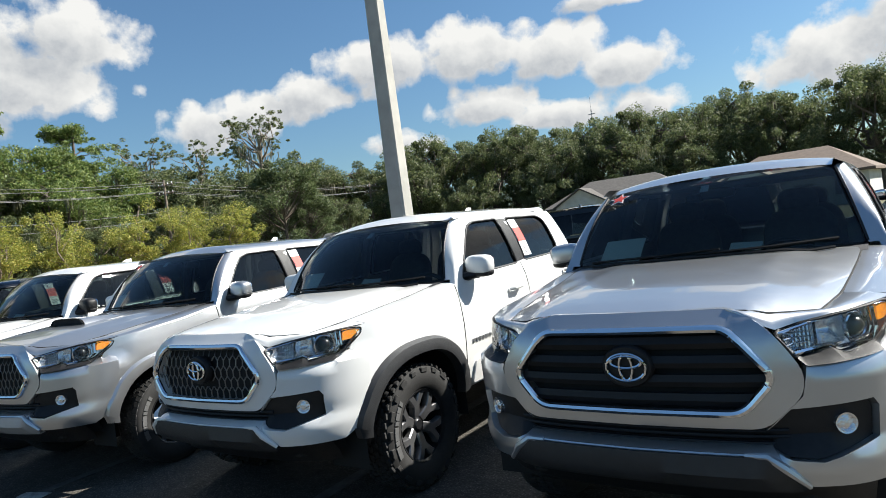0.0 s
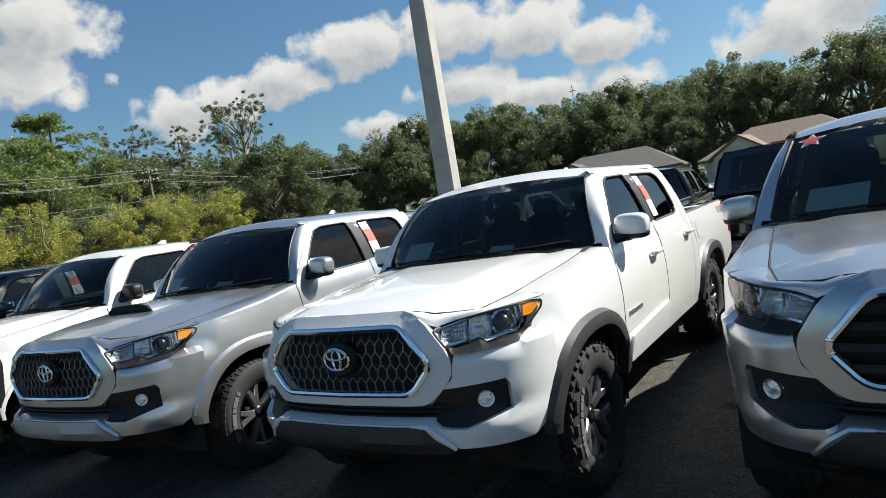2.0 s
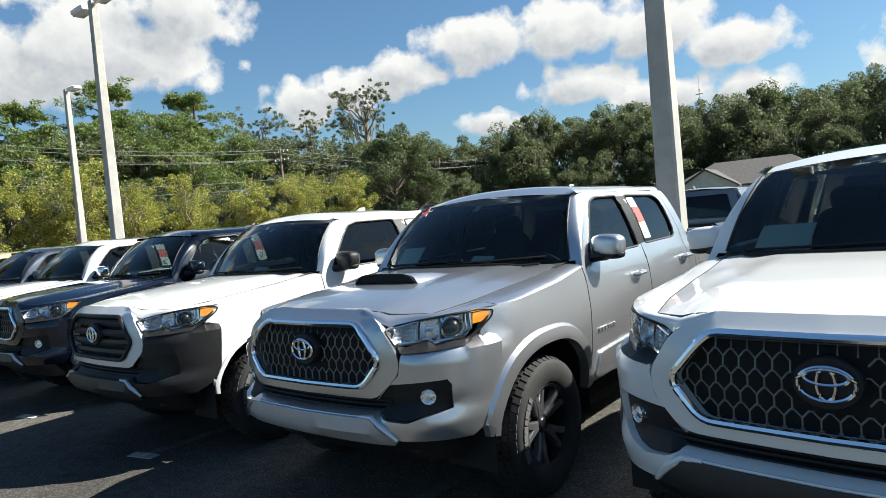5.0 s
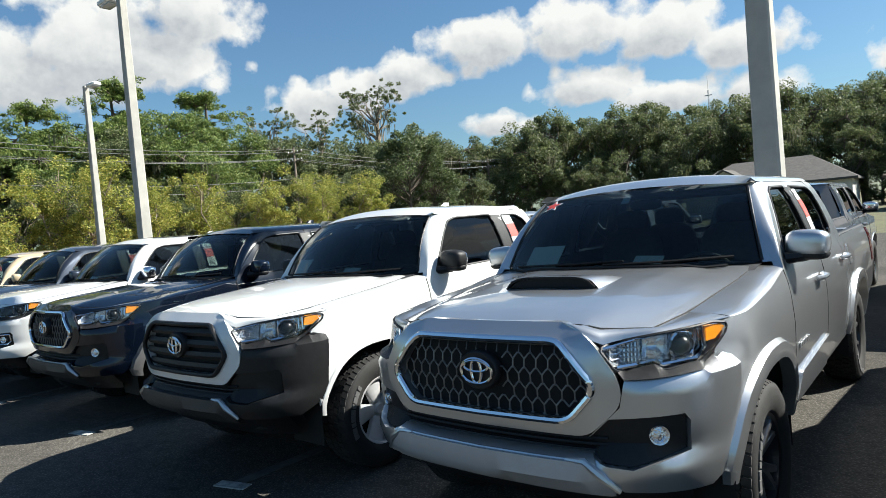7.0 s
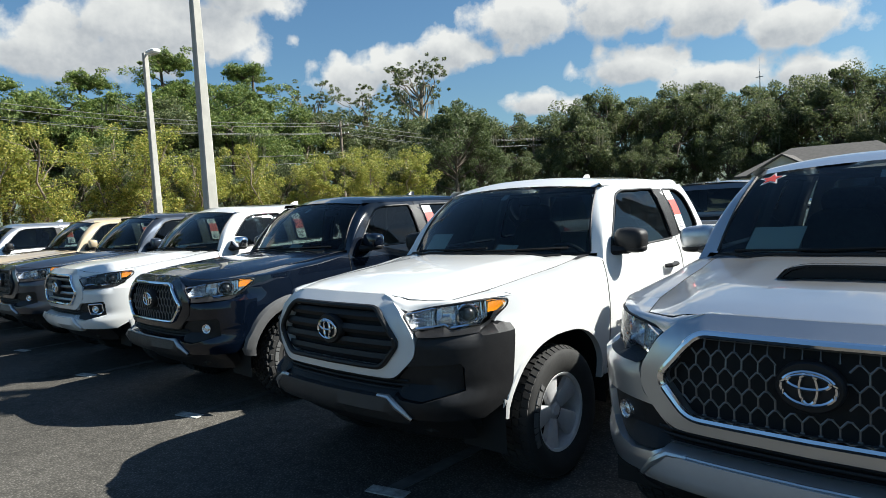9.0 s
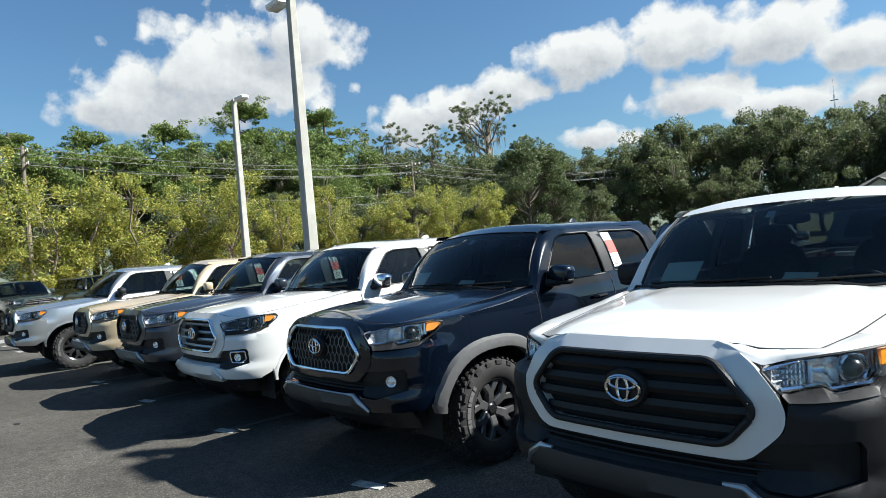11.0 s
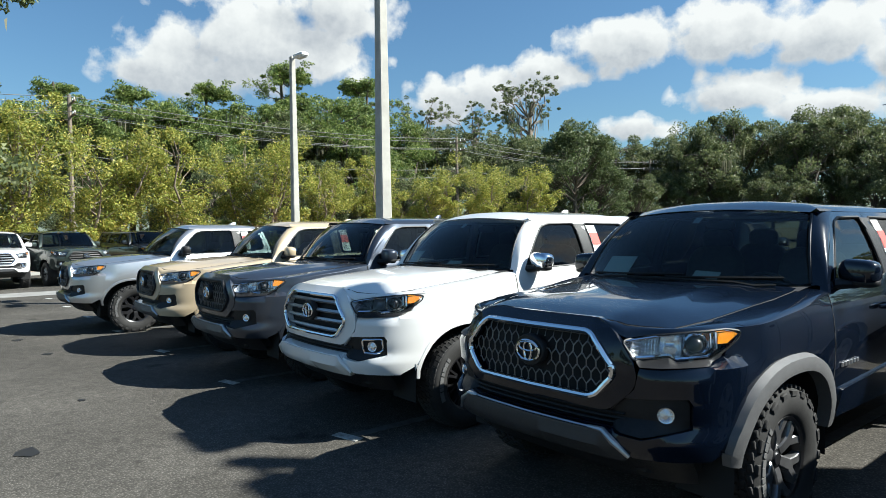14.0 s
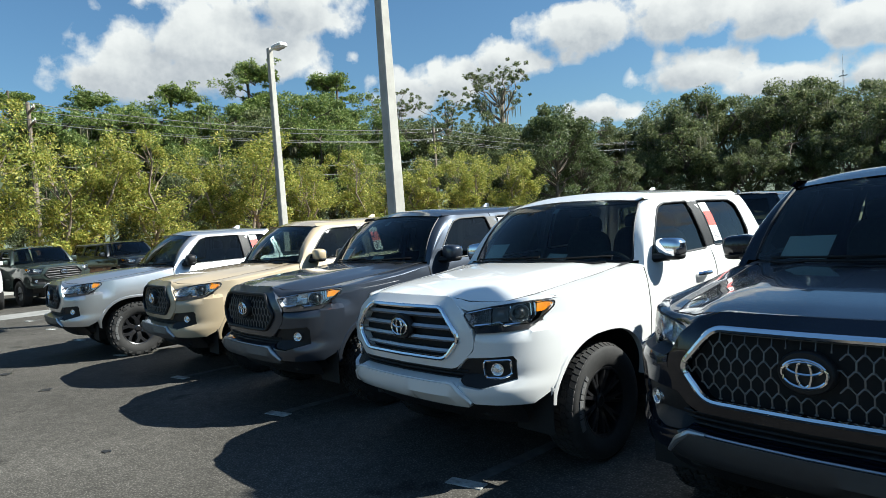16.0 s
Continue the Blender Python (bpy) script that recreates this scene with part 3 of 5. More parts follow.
def pickup(name, body, label, group, x, y, yaw, grille="hex", frame_mat=None, flare=None, skid=None, low=None, wheels="sport", mirror=None,
           cab="double", scoop=False, star=False, sticker=True, dark_lamps=False, suv=False, cap=False, bar=None, handle=None, full=True, sunroof=False, decal=False):
    """One vehicle with its parts. cab: double or access; suv: a closed tail; cap: a canopy on the bed."""
    top = tagged(new(name), label, "suv" if suv else "pickup truck", group)
    top.matrix_world = pose(x, y, 0, 0, 0, yaw)
    frame_mat, mirror, low = frame_mat or M_CHROME, mirror or body, low or body
    skid = skid or M_DGREY
    handle = handle or body
    lq = lambda g, m, n2, lab="": part(n2, g, m, top, lab)

    # inner shell behind the panels, near-black where it shows through their gaps
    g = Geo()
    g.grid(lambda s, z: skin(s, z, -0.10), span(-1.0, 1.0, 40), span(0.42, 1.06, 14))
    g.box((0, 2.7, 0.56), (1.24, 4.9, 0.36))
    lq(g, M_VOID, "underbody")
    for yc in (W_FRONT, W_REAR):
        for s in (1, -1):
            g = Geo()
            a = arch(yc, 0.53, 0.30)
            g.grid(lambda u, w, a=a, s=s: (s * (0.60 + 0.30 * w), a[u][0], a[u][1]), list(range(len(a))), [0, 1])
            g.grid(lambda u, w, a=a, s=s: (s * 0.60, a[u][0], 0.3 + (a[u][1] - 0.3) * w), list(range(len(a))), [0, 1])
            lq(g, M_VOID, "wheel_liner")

    # nose: surround, bumper
    g = Geo().panel(skin, rounded(SURROUND, 0.05), [rounded(GRILLE, 0.03)], 0.006, 0.115, 0.04, (1,))
    lq(g, body, "grille_surround")
    bump = [(0.475, 0.728), (0.604, 0.85), (0.622, 0.935), (0.632, 0.964), (0.72, 0.964), (0.99, 0.966), (1.10, 1.006), (1.18, 0.985), (1.15, 0.60), (0.98, 0.52), (0.62, 0.535), (0.52, 0.630), (0.49, 0.664), (0.56, 0.636), (0.66, 0.624), (0.862, 0.675), (0.867, 0.79), (0.845, 0.819), (0.56, 0.806), (0.50, 0.748)]
    for s in (1, -1):
        g = Geo().panel(skin, bump, (), 0.004, 0.05, 0.032, (s,))
        lq(g, low, "front_bumper", "dark unpainted plastic bumper" if low is not body else "")
    g = Geo()
    g.grid(lambda s, z: skin(s, z, -0.03), span(-0.87, 0.87, 30), span(0.61, 0.76, 4))
    li = lq(g, M_PLAS, "lower_intake")
    for k in range(3):
        part("intake_bar", Geo().tube([skin(s, 0.672 + 0.025 * k, -0.018) for s in span(-0.55, 0.55, 16)], 0.007, 6), M_PLAS, li)
    g = Geo().panel(skin, rounded([(-0.475, 0.648), (0.475, 0.648), (0.60, 0.535), (0.56, 0.50), (-0.56, 0.50), (-0.60, 0.535)], 0.03), (), 0.02, 0.06, 0.05, (1,))
    sk = lq(g, skid, "skid_plate")
    for s in (1, -1):
        g = Geo().tube([skin(s * q, z, 0.016) for q, z in ((0.40, 0.652), (0.475, 0.650), (0.535, 0.61), (0.605, 0.54))], [0.010, 0.016, 0.018, 0.010], 8)
        if low is body:
            g.tube([skin(q, 0.652, 0.014) for q in span(0.0, 0.41 * s, 8)], 0.0065, 6)
        part("skid_edge", g, body if low is body and body in (M_WHITE, M_SILVER) else M_SATIN, sk)
    if low is body:
        lq(Geo().panel(skin, [(-0.49, 0.672), (0.49, 0.672), (0.52, 0.642), (-0.52, 0.642)], (), 0.012, 0.04, 0.06, (1,)), body, "bumper_strip")
    g = Geo().grid(lambda s, z: skin(s, z, -0.03), span(-0.90, 0.90, 30), [0.38, 0.44, 0.53])
    lq(g, M_PLAS, "valance")

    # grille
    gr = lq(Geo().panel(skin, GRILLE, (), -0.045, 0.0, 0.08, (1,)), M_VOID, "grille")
    ring = rounded(GRILLE, 0.05, 5)
    lp = resample(ring, 0.018)
    g = Geo().tube([skin(s, z, 0.014) for s, z in lp], 0.0155, 8, True)
    part("grille_frame", g, frame_mat, gr, "chrome grille frame" if frame_mat is M_CHROME else "")
    inner = shrink(GRILLE, 0.012)
    g = Geo()
    if grille == "hex":
        cw, va, vb = 0.054, 0.036, 0.024
        for r in range(-3, 4):
            for c in range(-10, 11):
                cx, cz = (c + (0.5 if r % 2 else 0.0)) * cw, 0.945 + r * (va + vb)
                pts = [(cx - cw * 0.5, cz + va * 0.5), (cx - cw * 0.12, cz + va * 0.5 + vb), (cx + cw * 0.12, cz + va * 0.5 + vb), (cx + cw * 0.5, cz + va * 0.5), (cx + cw * 0.5, cz - va * 0.5)]
                pts = [p for p in pts if inside(p, inner)]
                if len(pts) > 1 and (abs(cx) > 0.1 or abs(cz - 0.965) > 0.085):
                    g.tube([skin(s, z, -0.012) for s, z in pts], 0.0037, 6, flat=1.0)
        part("grille_mesh", g, M_MESH, gr)
    else:
        nb = 4
        for k in range(nb):
            z = 0.835 + 0.072 * k
            wmax = 0.40 + 0.11 * (1 - abs(z - 0.925) / 0.16)
            g = Geo().grid(lambda s, w, z=z: skin(s, z + (0.022, 0.026, 0.0, -0.022, -0.026)[w] * (0.62 if grille == "chrome" else 1.0), (-0.03, -0.008, 0.0, -0.012, -0.03)[w]), span(-wmax, wmax, 20), list(range(5)))
            part("grille_bar", g, M_SATIN if grille == "chrome" else M_PLAS, gr)
    g = Geo()
    em = skin(0, 0.968, 0.012)
    disc = Geo().lathe([(0.0, 0.0), (0.085, 0.0), (0.092, -0.01), (0.092, -0.04)], 32, lambda a, b, h: (em.x + a * 1.12, em.y - h, em.z + b * 0.92))
    if grille != "bars":
        part("badge_plate", disc, M_PLAS, gr)
    for cx, cz, rx, rz in ((0, 0, 0.080, 0.054), (0, 0, 0.026, 0.052), (0, 0.021, 0.062, 0.024)):
        g.tube([(em.x + px, em.y - 0.008, em.z + pz) for px, pz in oval(cx, cz, rx, rz)], 0.0065, 6, True)
    part("badge", g, M_CHROME, gr, "chrome oval badge")

    # head lamps, fog lamps
    for s in (1, -1):
        hl = lq(Geo().panel(skin, rounded(LAMP, 0.02), (), -0.075, 0.0, 0.05, (s,)), M_PLAS if dark_lamps else M_LAMPBACK, "headlight")
        shiny = M_GUN if dark_lamps else M_LAMPBACK
        # fluted inner bowl and plain outer bowl, each hollow
        for q0, q1, z0, z1 in ((0.572, 0.700, 0.998, 1.086), (0.712, 0.835, 1.008, 1.098)):
            bowl = Geo().grid(lambda u, v2: skin(q0 + (q1 - q0) * u, z0 + (z1 - z0) * v2, -0.006 - 0.052 * (1 - (2 * u - 1) ** 4) * (1 - (2 * v2 - 1) ** 2), s), span(0, 1, 10), span(0, 1, 8))
            part("reflector", bowl, shiny, hl)
        g = Geo()
        for k in range(7):
            g.tube([skin(0.585 + 0.0165 * k, z, -0.018, s) for z in (1.004, 1.04, 1.078)], 0.0042, 5)
        for k in range(3):
            g.tube([skin(q, 1.022 + 0.018 * k, -0.014, s) for q in (0.578, 0.64, 0.694)], 0.0036, 5)
        part("reflector_flutes", g, shiny, hl)
        c = skin(0.925, 1.052, -0.022, s)
        out = (skin(0.925, 1.052, 0.05, s) - c).normalized()
        sd = Vector((0, 0, 1)).cross(out)
        ringpts = [2 * math.pi * i / 24 for i in range(24)]
        part("projector_ring", Geo().tube([c + sd * 0.058 * math.cos(a) + Vector((0, 0, 0.052 * math.sin(a))) for a in ringpts], 0.0075, 6, True), M_GUN if dark_lamps else M_CHROME, hl)
        part("projector_bowl", Geo().grid(lambda a, w: c - out * (0.03 * (1 - w)) + sd * (0.030 + 0.028 * w) * math.cos(a) + Vector((0, 0, (0.028 + 0.024 * w) * math.sin(a))), ringpts, [0, 0.5, 1], True), shiny, hl)
        part("projector_lens", Geo().blob(c - out * 0.014, (0.042, 0.036, 0.038), None, 1.0), M_DARKALLOY, hl)
        g = Geo().tube([skin(q, z, -0.006, s) for q, z in ((0.60, 0.994), (0.70, 0.996), (0.762, 1.006), (0.805, 0.988), (0.985, 1.000), (1.035, 1.035), (1.03, 1.110))], 0.009, 6)
        g.tube([skin(q, z, -0.006, s) for q, z in ((0.545, 1.068), (0.70, 1.091), (0.90, 1.109), (1.09, 1.117), (1.17, 1.106))], 0.0055, 6)
        g.tube([skin(q, z, -0.012, s) for q, z in ((0.845, 1.100), (0.848, 1.03), (0.87, 1.008), (0.975, 1.014), (1.008, 1.04), (1.004, 1.106))], 0.0055, 6)
        part("chrome_trim", g, M_CHROME, hl)
        part("lower_cover", Geo().panel(skin, rounded([(0.605, 0.982), (0.70, 0.985), (0.762, 0.996), (0.806, 0.976), (0.985, 0.988), (1.06, 1.02), (1.05, 0.998), (0.96, 0.966), (0.72, 0.958), (0.628, 0.957)], 0.006), (), 0.010, 0.01, 0.04, (s,)), M_PLAS, hl, "black cover below the lens")
        part("turn_signal", Geo().panel(skin, [(1.045, 1.056), (1.05, 1.104), (1.145, 1.112), (1.168, 1.098), (1.105, 1.058)], (), 0.0, 0.03, 0.04, (s,)), M_AMBER, hl, "amber turn signal")
        part("lens", Geo().panel(skin, rounded(LAMP, 0.02), (), 0.008, 0.0, 0.04, (s,)), M_LENS, hl).visible_shadow = False
        part("lamp_rim", Geo().tube([skin(q, z, 0.0, s) for q, z in resample(rounded(LAMP, 0.02), 0.04)], 0.0055, 5, True), M_PLAS, hl)
        fb = lq(Geo().panel(skin, rounded(FOG, 0.02), (), -0.022, 0.0, 0.05, (s,)), M_PLAS, "fog_lamp_housing")
        if low is body:
            c = skin(0.745, 0.738, -0.012, s)
            d = Matrix.Rotation(s * 0.55, 3, "Z")
            part("fog_lamp", Geo().lathe([(0.0, 0.004), (0.016, 0.002), (0.029, -0.004), (0.032, 0.004), (0.038, 0.006), (0.041, -0.02)], 24, lambda a, b, h, c=c, d=d: c + d @ Vector((a, -h, b))), M_FOG, fb)
            if grille == "chrome":
                part("bezel", Geo().tube([skin(q, z, -0.008, s) for q, z in resample(rounded([(0.665, 0.685), (0.665, 0.79), (0.83, 0.795), (0.835, 0.71), (0.78, 0.685)], 0.02), 0.03)], 0.008, 6, True), M_CHROME, fb)

    # hood, fenders
    hood_out = [(q, 0.168 + 0.02 * (q / 0.43) ** 2) for q in span(0, 0.43, 5)] + [(0.50, 0.215), (0.56, 0.265), (0.66, 0.35)] + [(hood_edge(q), q) for q in span(0.45, 1.5, 8)]
    hood_out += [(q, 1.335 + 0.23 * (q / 0.80) ** 2.2) for q in (0.70, 0.5, 0.25)]
    full_out = hood_out + [(0.0, 1.335)] + [(-p[0], p[1]) for p in reversed(hood_out[1:])]
    hd = lq(Geo().panel(hood_at, full_out, (), 0.0, 0.03, 0.07, (1,)), body, "hood")
    # black tube along the hood's edge draws the shade of the panel gap
    seam = [(-p[0], p[1]) for p in reversed(hood_out[1:-3])] + hood_out[:-3]
    part("hood_gap_shade", Geo().tube([hood_at(p[0] * 1.006, p[1] - (0.004 if p[1] < 0.3 else 0), -0.003) for p in seam], 0.0042, 5), M_VOID, hd)
    if scoop:
        g = Geo()
        prof = span(-1, 1, 14)
        g.grid(lambda u, w: (0.27 * u, 0.72 + 0.36 * w, hood_z(0.27 * u, 0.72 + 0.36 * w) - 0.004 + 0.056 * (1 - abs(u) ** 9) * (1 - w ** 1.6)), prof, span(0, 1, 8))
        sc = part("hood_scoop", g, body, hd)
        # flat black face fills the mouth in place of the hollow's shade
        g = Geo()
        g.grid(lambda u, w: (0.24 * u, 0.718, hood_z(0.24 * u, 0.72) + 0.002 + 0.045 * w * (1 - abs(u) ** 6)), prof, [0, 1])
        g.tube([(0.25 * u, 0.712, hood_z(0, 0.72) + 0.052 * (1 - abs(u) ** 6)) for u in span(-0.99, 0.99, 16)], 0.006, 6)
        part("scoop_opening", g, M_VOID, sc)
    if full:
        g = Geo().tube([hood_at(q, 1.325 + 0.20 * (abs(q) / 0.80) ** 2.2, 0.010) for q in span(-0.66, 0.66, 12)], 0.008, 5)
        lq(g, M_VOID, "cowl_seal")
        g = Geo().tube([screen(-0.85, 0.015, 0.014), screen(-0.3, 0.03, 0.018), screen(0.15, 0.05, 0.018)], 0.007, 5)
        lq(g, M_VOID, "wiper")
        g = Geo().tube([screen(0.0, 0.015, 0.014), screen(0.45, 0.03, 0.018), screen(0.85, 0.05, 0.018)], 0.007, 5)
        lq(g, M_VOID, "wiper")
    for s in (1, -1):
        g = Geo()
        ys = span(0.60, 1.60, 15)
        brow = [(0.36, 0.182), (0.40, 0.186), (0.44, 0.192), (0.50, 0.215), (0.56, 0.265), (0.62, 0.316), (0.66, 0.35), (hood_edge(0.46), 0.46), (hood_edge(0.60), 0.60)]
        tops = [(0.365, 1.160), (0.42, 1.140), (0.47, 1.112), (0.545, 1.08), (0.64, 1.094), (0.74, 1.107), (0.88, 1.119), (1.03, 1.127), (side_s(0.60), fender_top(0.60))]
        def brow_fn(k, w, s=s):
            e = hood_at(brow[k][0] + 0.004, brow[k][1], -0.002)
            t2 = skin(tops[k][0], tops[k][1], 0.0, 1)
            p = e.lerp(t2, w) + Vector((0, -0.010, 0.008)) * math.sin(math.pi * w)
            return (s * p.x, p.y, p.z)
        g.grid(brow_fn, list(range(len(brow))), span(0, 1, 6))

        def top_fn(yy, w, s=s):
            e = Vector((hood_edge(yy) + 0.009, yy, hood_z(hood_edge(yy), yy) - 0.002))
            t2 = flank(max(yy, 0.36), fender_top(yy), 0, 1)
            m2 = Vector((t2.x - 0.01, t2.y, max(e.z - 0.004, t2.z + 0.012)))
            p = e * (1 - w) ** 2 + m2 * 2 * w * (1 - w) + t2 * w * w
            return (s * p.x, p.y, p.z)
        g.grid(top_fn, ys, span(0, 1, 8))
        a = arch(W_FRONT, 0.50, 0.60)
        poly = [(yy, fender_top(yy)) for yy in span(0.60, 1.553, 9)] + [(1.555, 0.48), (W_FRONT + 0.52, 0.48)] + [p for p in reversed(a)] + [(0.535, 0.99), (0.468, 1.006), (0.50, 1.045), (0.535, 1.078), (0.525, 1.118)]
        g.panel(flank, poly, (), 0.0, 0.04, 0.06, (s,))
        lq(g, body, "fender")
        for yc, wd in ((W_FRONT, 1), (W_REAR, 1)):
            inn, outr = arch(yc, 0.485, 0.52 if flare else 0.58), arch(yc, 0.575 if flare else 0.520, 0.56 if flare else 0.60)
            g = Geo()
            k = (0.045 if flare is not body else 0.03) if flare else 0.010
            secs = [(0.0, -0.03), (0.02, k * 0.9), (0.35, k), (0.8, k * 0.8), (1.0, 0.0)]
            g.grid(lambda u, w, s=s, k=k: flank(inn[u][0] + (outr[u][0] - inn[u][0]) * secs[w][0], inn[u][1] + (outr[u][1] - inn[u][1]) * secs[w][0], secs[w][1], s), list(range(len(inn))), list(range(5)))
            lq(g, flare or body, "wheel_flare", "unpainted grey plastic flare" if flare and flare is not body else "")

    # cab
    end = 3.72 if cab == "double" else 3.40
    if suv:
        end = 4.85
    split = 2.61 if cab == "double" else 2.75
    roof_end = end - 0.17
    rz = lambda xx, yy: 1.79 - 0.05 * (abs(xx) / 0.66) ** 2.4 - 0.035 * max(0, (2.13 - yy) / 0.3) ** 2 - 0.03 * max(0, (yy - roof_end + 0.5) / 0.5) ** 2
    g = Geo()

    def roof_fn(u, w):
        y0 = 1.87 + 0.07 * abs(u) ** 2.2
        yy = y0 + (roof_end + 0.02 - y0) * w
        xx = 0.66 * u
        k = min(1.0, w / 0.16)
        zz = 1.729 - 0.035 * u * u
        zz += (rz(xx, yy) - zz) * (k * (2 - k))
        if abs(u) > 0.999:
            zz = min(zz, 1.735)
        return (xx, yy, zz)
    g.grid(roof_fn, [-1, -0.97, -0.9] + span(-0.8, 0.8, 10) + [0.9, 0.97, 1], [0, 0.02, 0.05, 0.09, 0.13] + span(0.18, 1, 10))
    rf = lq(g, body, "roof")
    part("antenna_fin", Geo().grid(lambda u, w: (0.022 * math.cos(u) * (1 - 0.8 * w), roof_end - 0.28 + (0.085 - 0.05 * w) * math.sin(u) + 0.05 * w, 1.778 + 0.05 * w), span(0, 6.2832, 12), span(0, 1, 4)), body, rf)
    if sunroof:
        part("sunroof", Geo().panel(lambda u, w, o=0.0, sd=1: Vector((u, w, rz(u, w) + o)), rounded([(-0.42, 2.32), (0.42, 2.32), (0.42, 2.82), (-0.42, 2.82)], 0.05), (), 0.006, 0.02, 0.1, (1,)), M_DARKALLOY, rf, "dark glass sunroof")
    if full:
        lq(Geo().grid(lambda u, w: (0.6 * u, 2.15 + (roof_end - 2.2) * w, 1.68), span(-1, 1, 4), span(0, 1, 4)), M_HEADL, "headliner")
    lq(Geo().panel(screen, rounded([(-0.985, 0.0), (0.985, 0.0), (0.975, 0.985), (-0.975, 0.985)], 0.04), (), 0.0, 0.0, 0.10, (1,)), M_GLASS, "windshield")
    for s in (1, -1):
        g = Geo()

        def pillar(w, v2, s=s):
            a = screen(1.0, w)
            a.x = abs(a.x)
            yd, zd = float(np.interp(w, [0, 0.3, 0.8, 1.0], [1.56, 1.66, 1.99, 2.13])), float(np.interp(w, [0, 0.3, 0.8, 1.0], [1.22, 1.345, 1.645, 1.70]))
            b = flank(yd, zd, 0, 1)
            m2 = Vector((b.x + 0.004, a.y + 0.01, a.z + 0.012))
            p = a * (1 - v2) ** 2 + m2 * 2 * v2 * (1 - v2) + b * v2 * v2
            return (s * p.x, p.y, p.z)
        g.grid(pillar, span(0, 1, 14), span(0, 1, 6))
        g.grid(lambda yy, v2, s=s: (s * (0.66 + (flank(yy, 1.70, 0, 1).x - 0.66) * v2), yy, 1.737 - 0.037 * v2 ** 1.6), span(1.94, end - 0.19, 10), span(0, 1, 5))
        lq(g, body, "roof_pillar")
        lq(Geo().tube([Vector((s * abs(screen(1.0, w).x), screen(1.0, w).y, screen(1.0, w).z)) for w in span(0.02, 0.98, 10)], 0.009, 5), M_PLAS, "windshield_moulding")
        top_z = 1.705
        win_f = rounded([(1.71, 1.262), (1.765, 1.345), (1.93, 1.53), (2.04, 1.630), (2.16, 1.660), (split - 0.075, 1.665), (split - 0.045, 1.275)], 0.03)
        d_f = [(1.565, 0.48), (1.565, 1.225), (1.66, 1.345), (1.99, 1.645), (2.13, top_z), (split, top_z), (split, 0.48)]
        dr = lq(Geo().panel(flank, d_f, [win_f], 0.0, 0.04, 0.07, (s,)), body, "door")
        part("window", Geo().panel(flank, win_f, (), -0.014, 0.0, 0.12, (s,)), M_GLASSF, dr)
        part("window_trim", Geo().tube([flank(p[0], p[1], -0.004, s) for p in resample(win_f, 0.06)], 0.010, 6, True), M_PLAS, dr)
        hy = split - 0.25
        g = Geo().tube([flank(hy - 0.09, 1.09, 0.012, s), flank(hy - 0.06, 1.092, 0.042, s), flank(hy + 0.05, 1.095, 0.045, s), flank(hy + 0.09, 1.097, 0.012, s)], [0.014, 0.017, 0.017, 0.014], 8)
        part("handle", g, handle, dr)
        # black tubes laid in the door gaps stand for the shade there
        part("door_gap_shade", Geo().tube([flank(1.559, z, -0.002, s) for z in span(0.52, 1.215, 10)], 0.0046, 5), M_VOID, dr)
        part("door_gap_shade", Geo().tube([flank(split + 0.005, z, -0.002, s) for z in span(0.52, 1.27, 10)], 0.0046, 5), M_VOID, dr)
        g = Geo().panel(flank, rounded([(1.62, 0.50), (1.66, 0.66), (split - 0.02, 0.70), (split - 0.02, 0.50)], 0.03), (), 0.018, 0.03, 0.08, (s,))
        part("door_moulding", g, body, dr)
        g = Geo()
        for k in range(6):
            g.box(flank(1.66 + 0.046 * k, 0.805, 0.005, s), (0.008, 0.030, 0.026), None, 0.2)
        part("name_plate", g, M_SATIN, dr, "chrome name plate")
        if cab == "double":
            rw = rounded([(split + 0.085, 1.285), (split + 0.075, 1.665), (end - 0.43, 1.655), (end - 0.345, 1.60), (end - 0.315, 1.36), (end - 0.36, 1.295)], 0.05)
            d_r = [(split + 0.010, 0.48), (split + 0.010, top_z), (end - 0.40, top_z - 0.012), (end - 0.27, 1.64), (end - 0.20, 1.36), (end - 0.17, 1.0), (end - 0.20, 0.72), (end - 0.23, 0.48)]
        else:
            rw = rounded([(split + 0.085, 1.29), (split + 0.075, 1.655), (end - 0.31, 1.65), (end - 0.205, 1.58), (end - 0.155, 1.36), (end - 0.20, 1.30)], 0.05)
            d_r = [(split + 0.010, 0.48), (split + 0.010, top_z), (end - 0.30, top_z - 0.012), (end - 0.18, 1.64), (end - 0.09, 1.33), (end - 0.07, 0.48)]
        if suv:
            rw = rounded([(split + 0.085, 1.285), (split + 0.075, 1.665), (3.52, 1.655), (3.60, 1.30)], 0.05)
            d_r = [(split + 0.010, 0.48), (split + 0.010, top_z), (3.62, top_z), (3.68, 1.3), (3.62, 0.48)]
        dr2 = lq(Geo().panel(flank, d_r, [rw], 0.0, 0.04, 0.07, (s,)), body, "rear_door")
        part("window", Geo().panel(flank, rw, (), -0.014, 0.0, 0.12, (s,)), M_GLASSD, dr2)
        part("window_trim", Geo().tube([flank(p[0], p[1], -0.004, s) for p in resample(rw, 0.06)], 0.010, 6, True), M_PLAS, dr2)
        part("pillar_cover", Geo().panel(flank, [(split - 0.045, 1.285), (split - 0.072, 1.66), (split + 0.07, 1.66), (split + 0.08, 1.295)], (), 0.003, 0.015, 0.12, (s,)), M_PLAS, dr2)
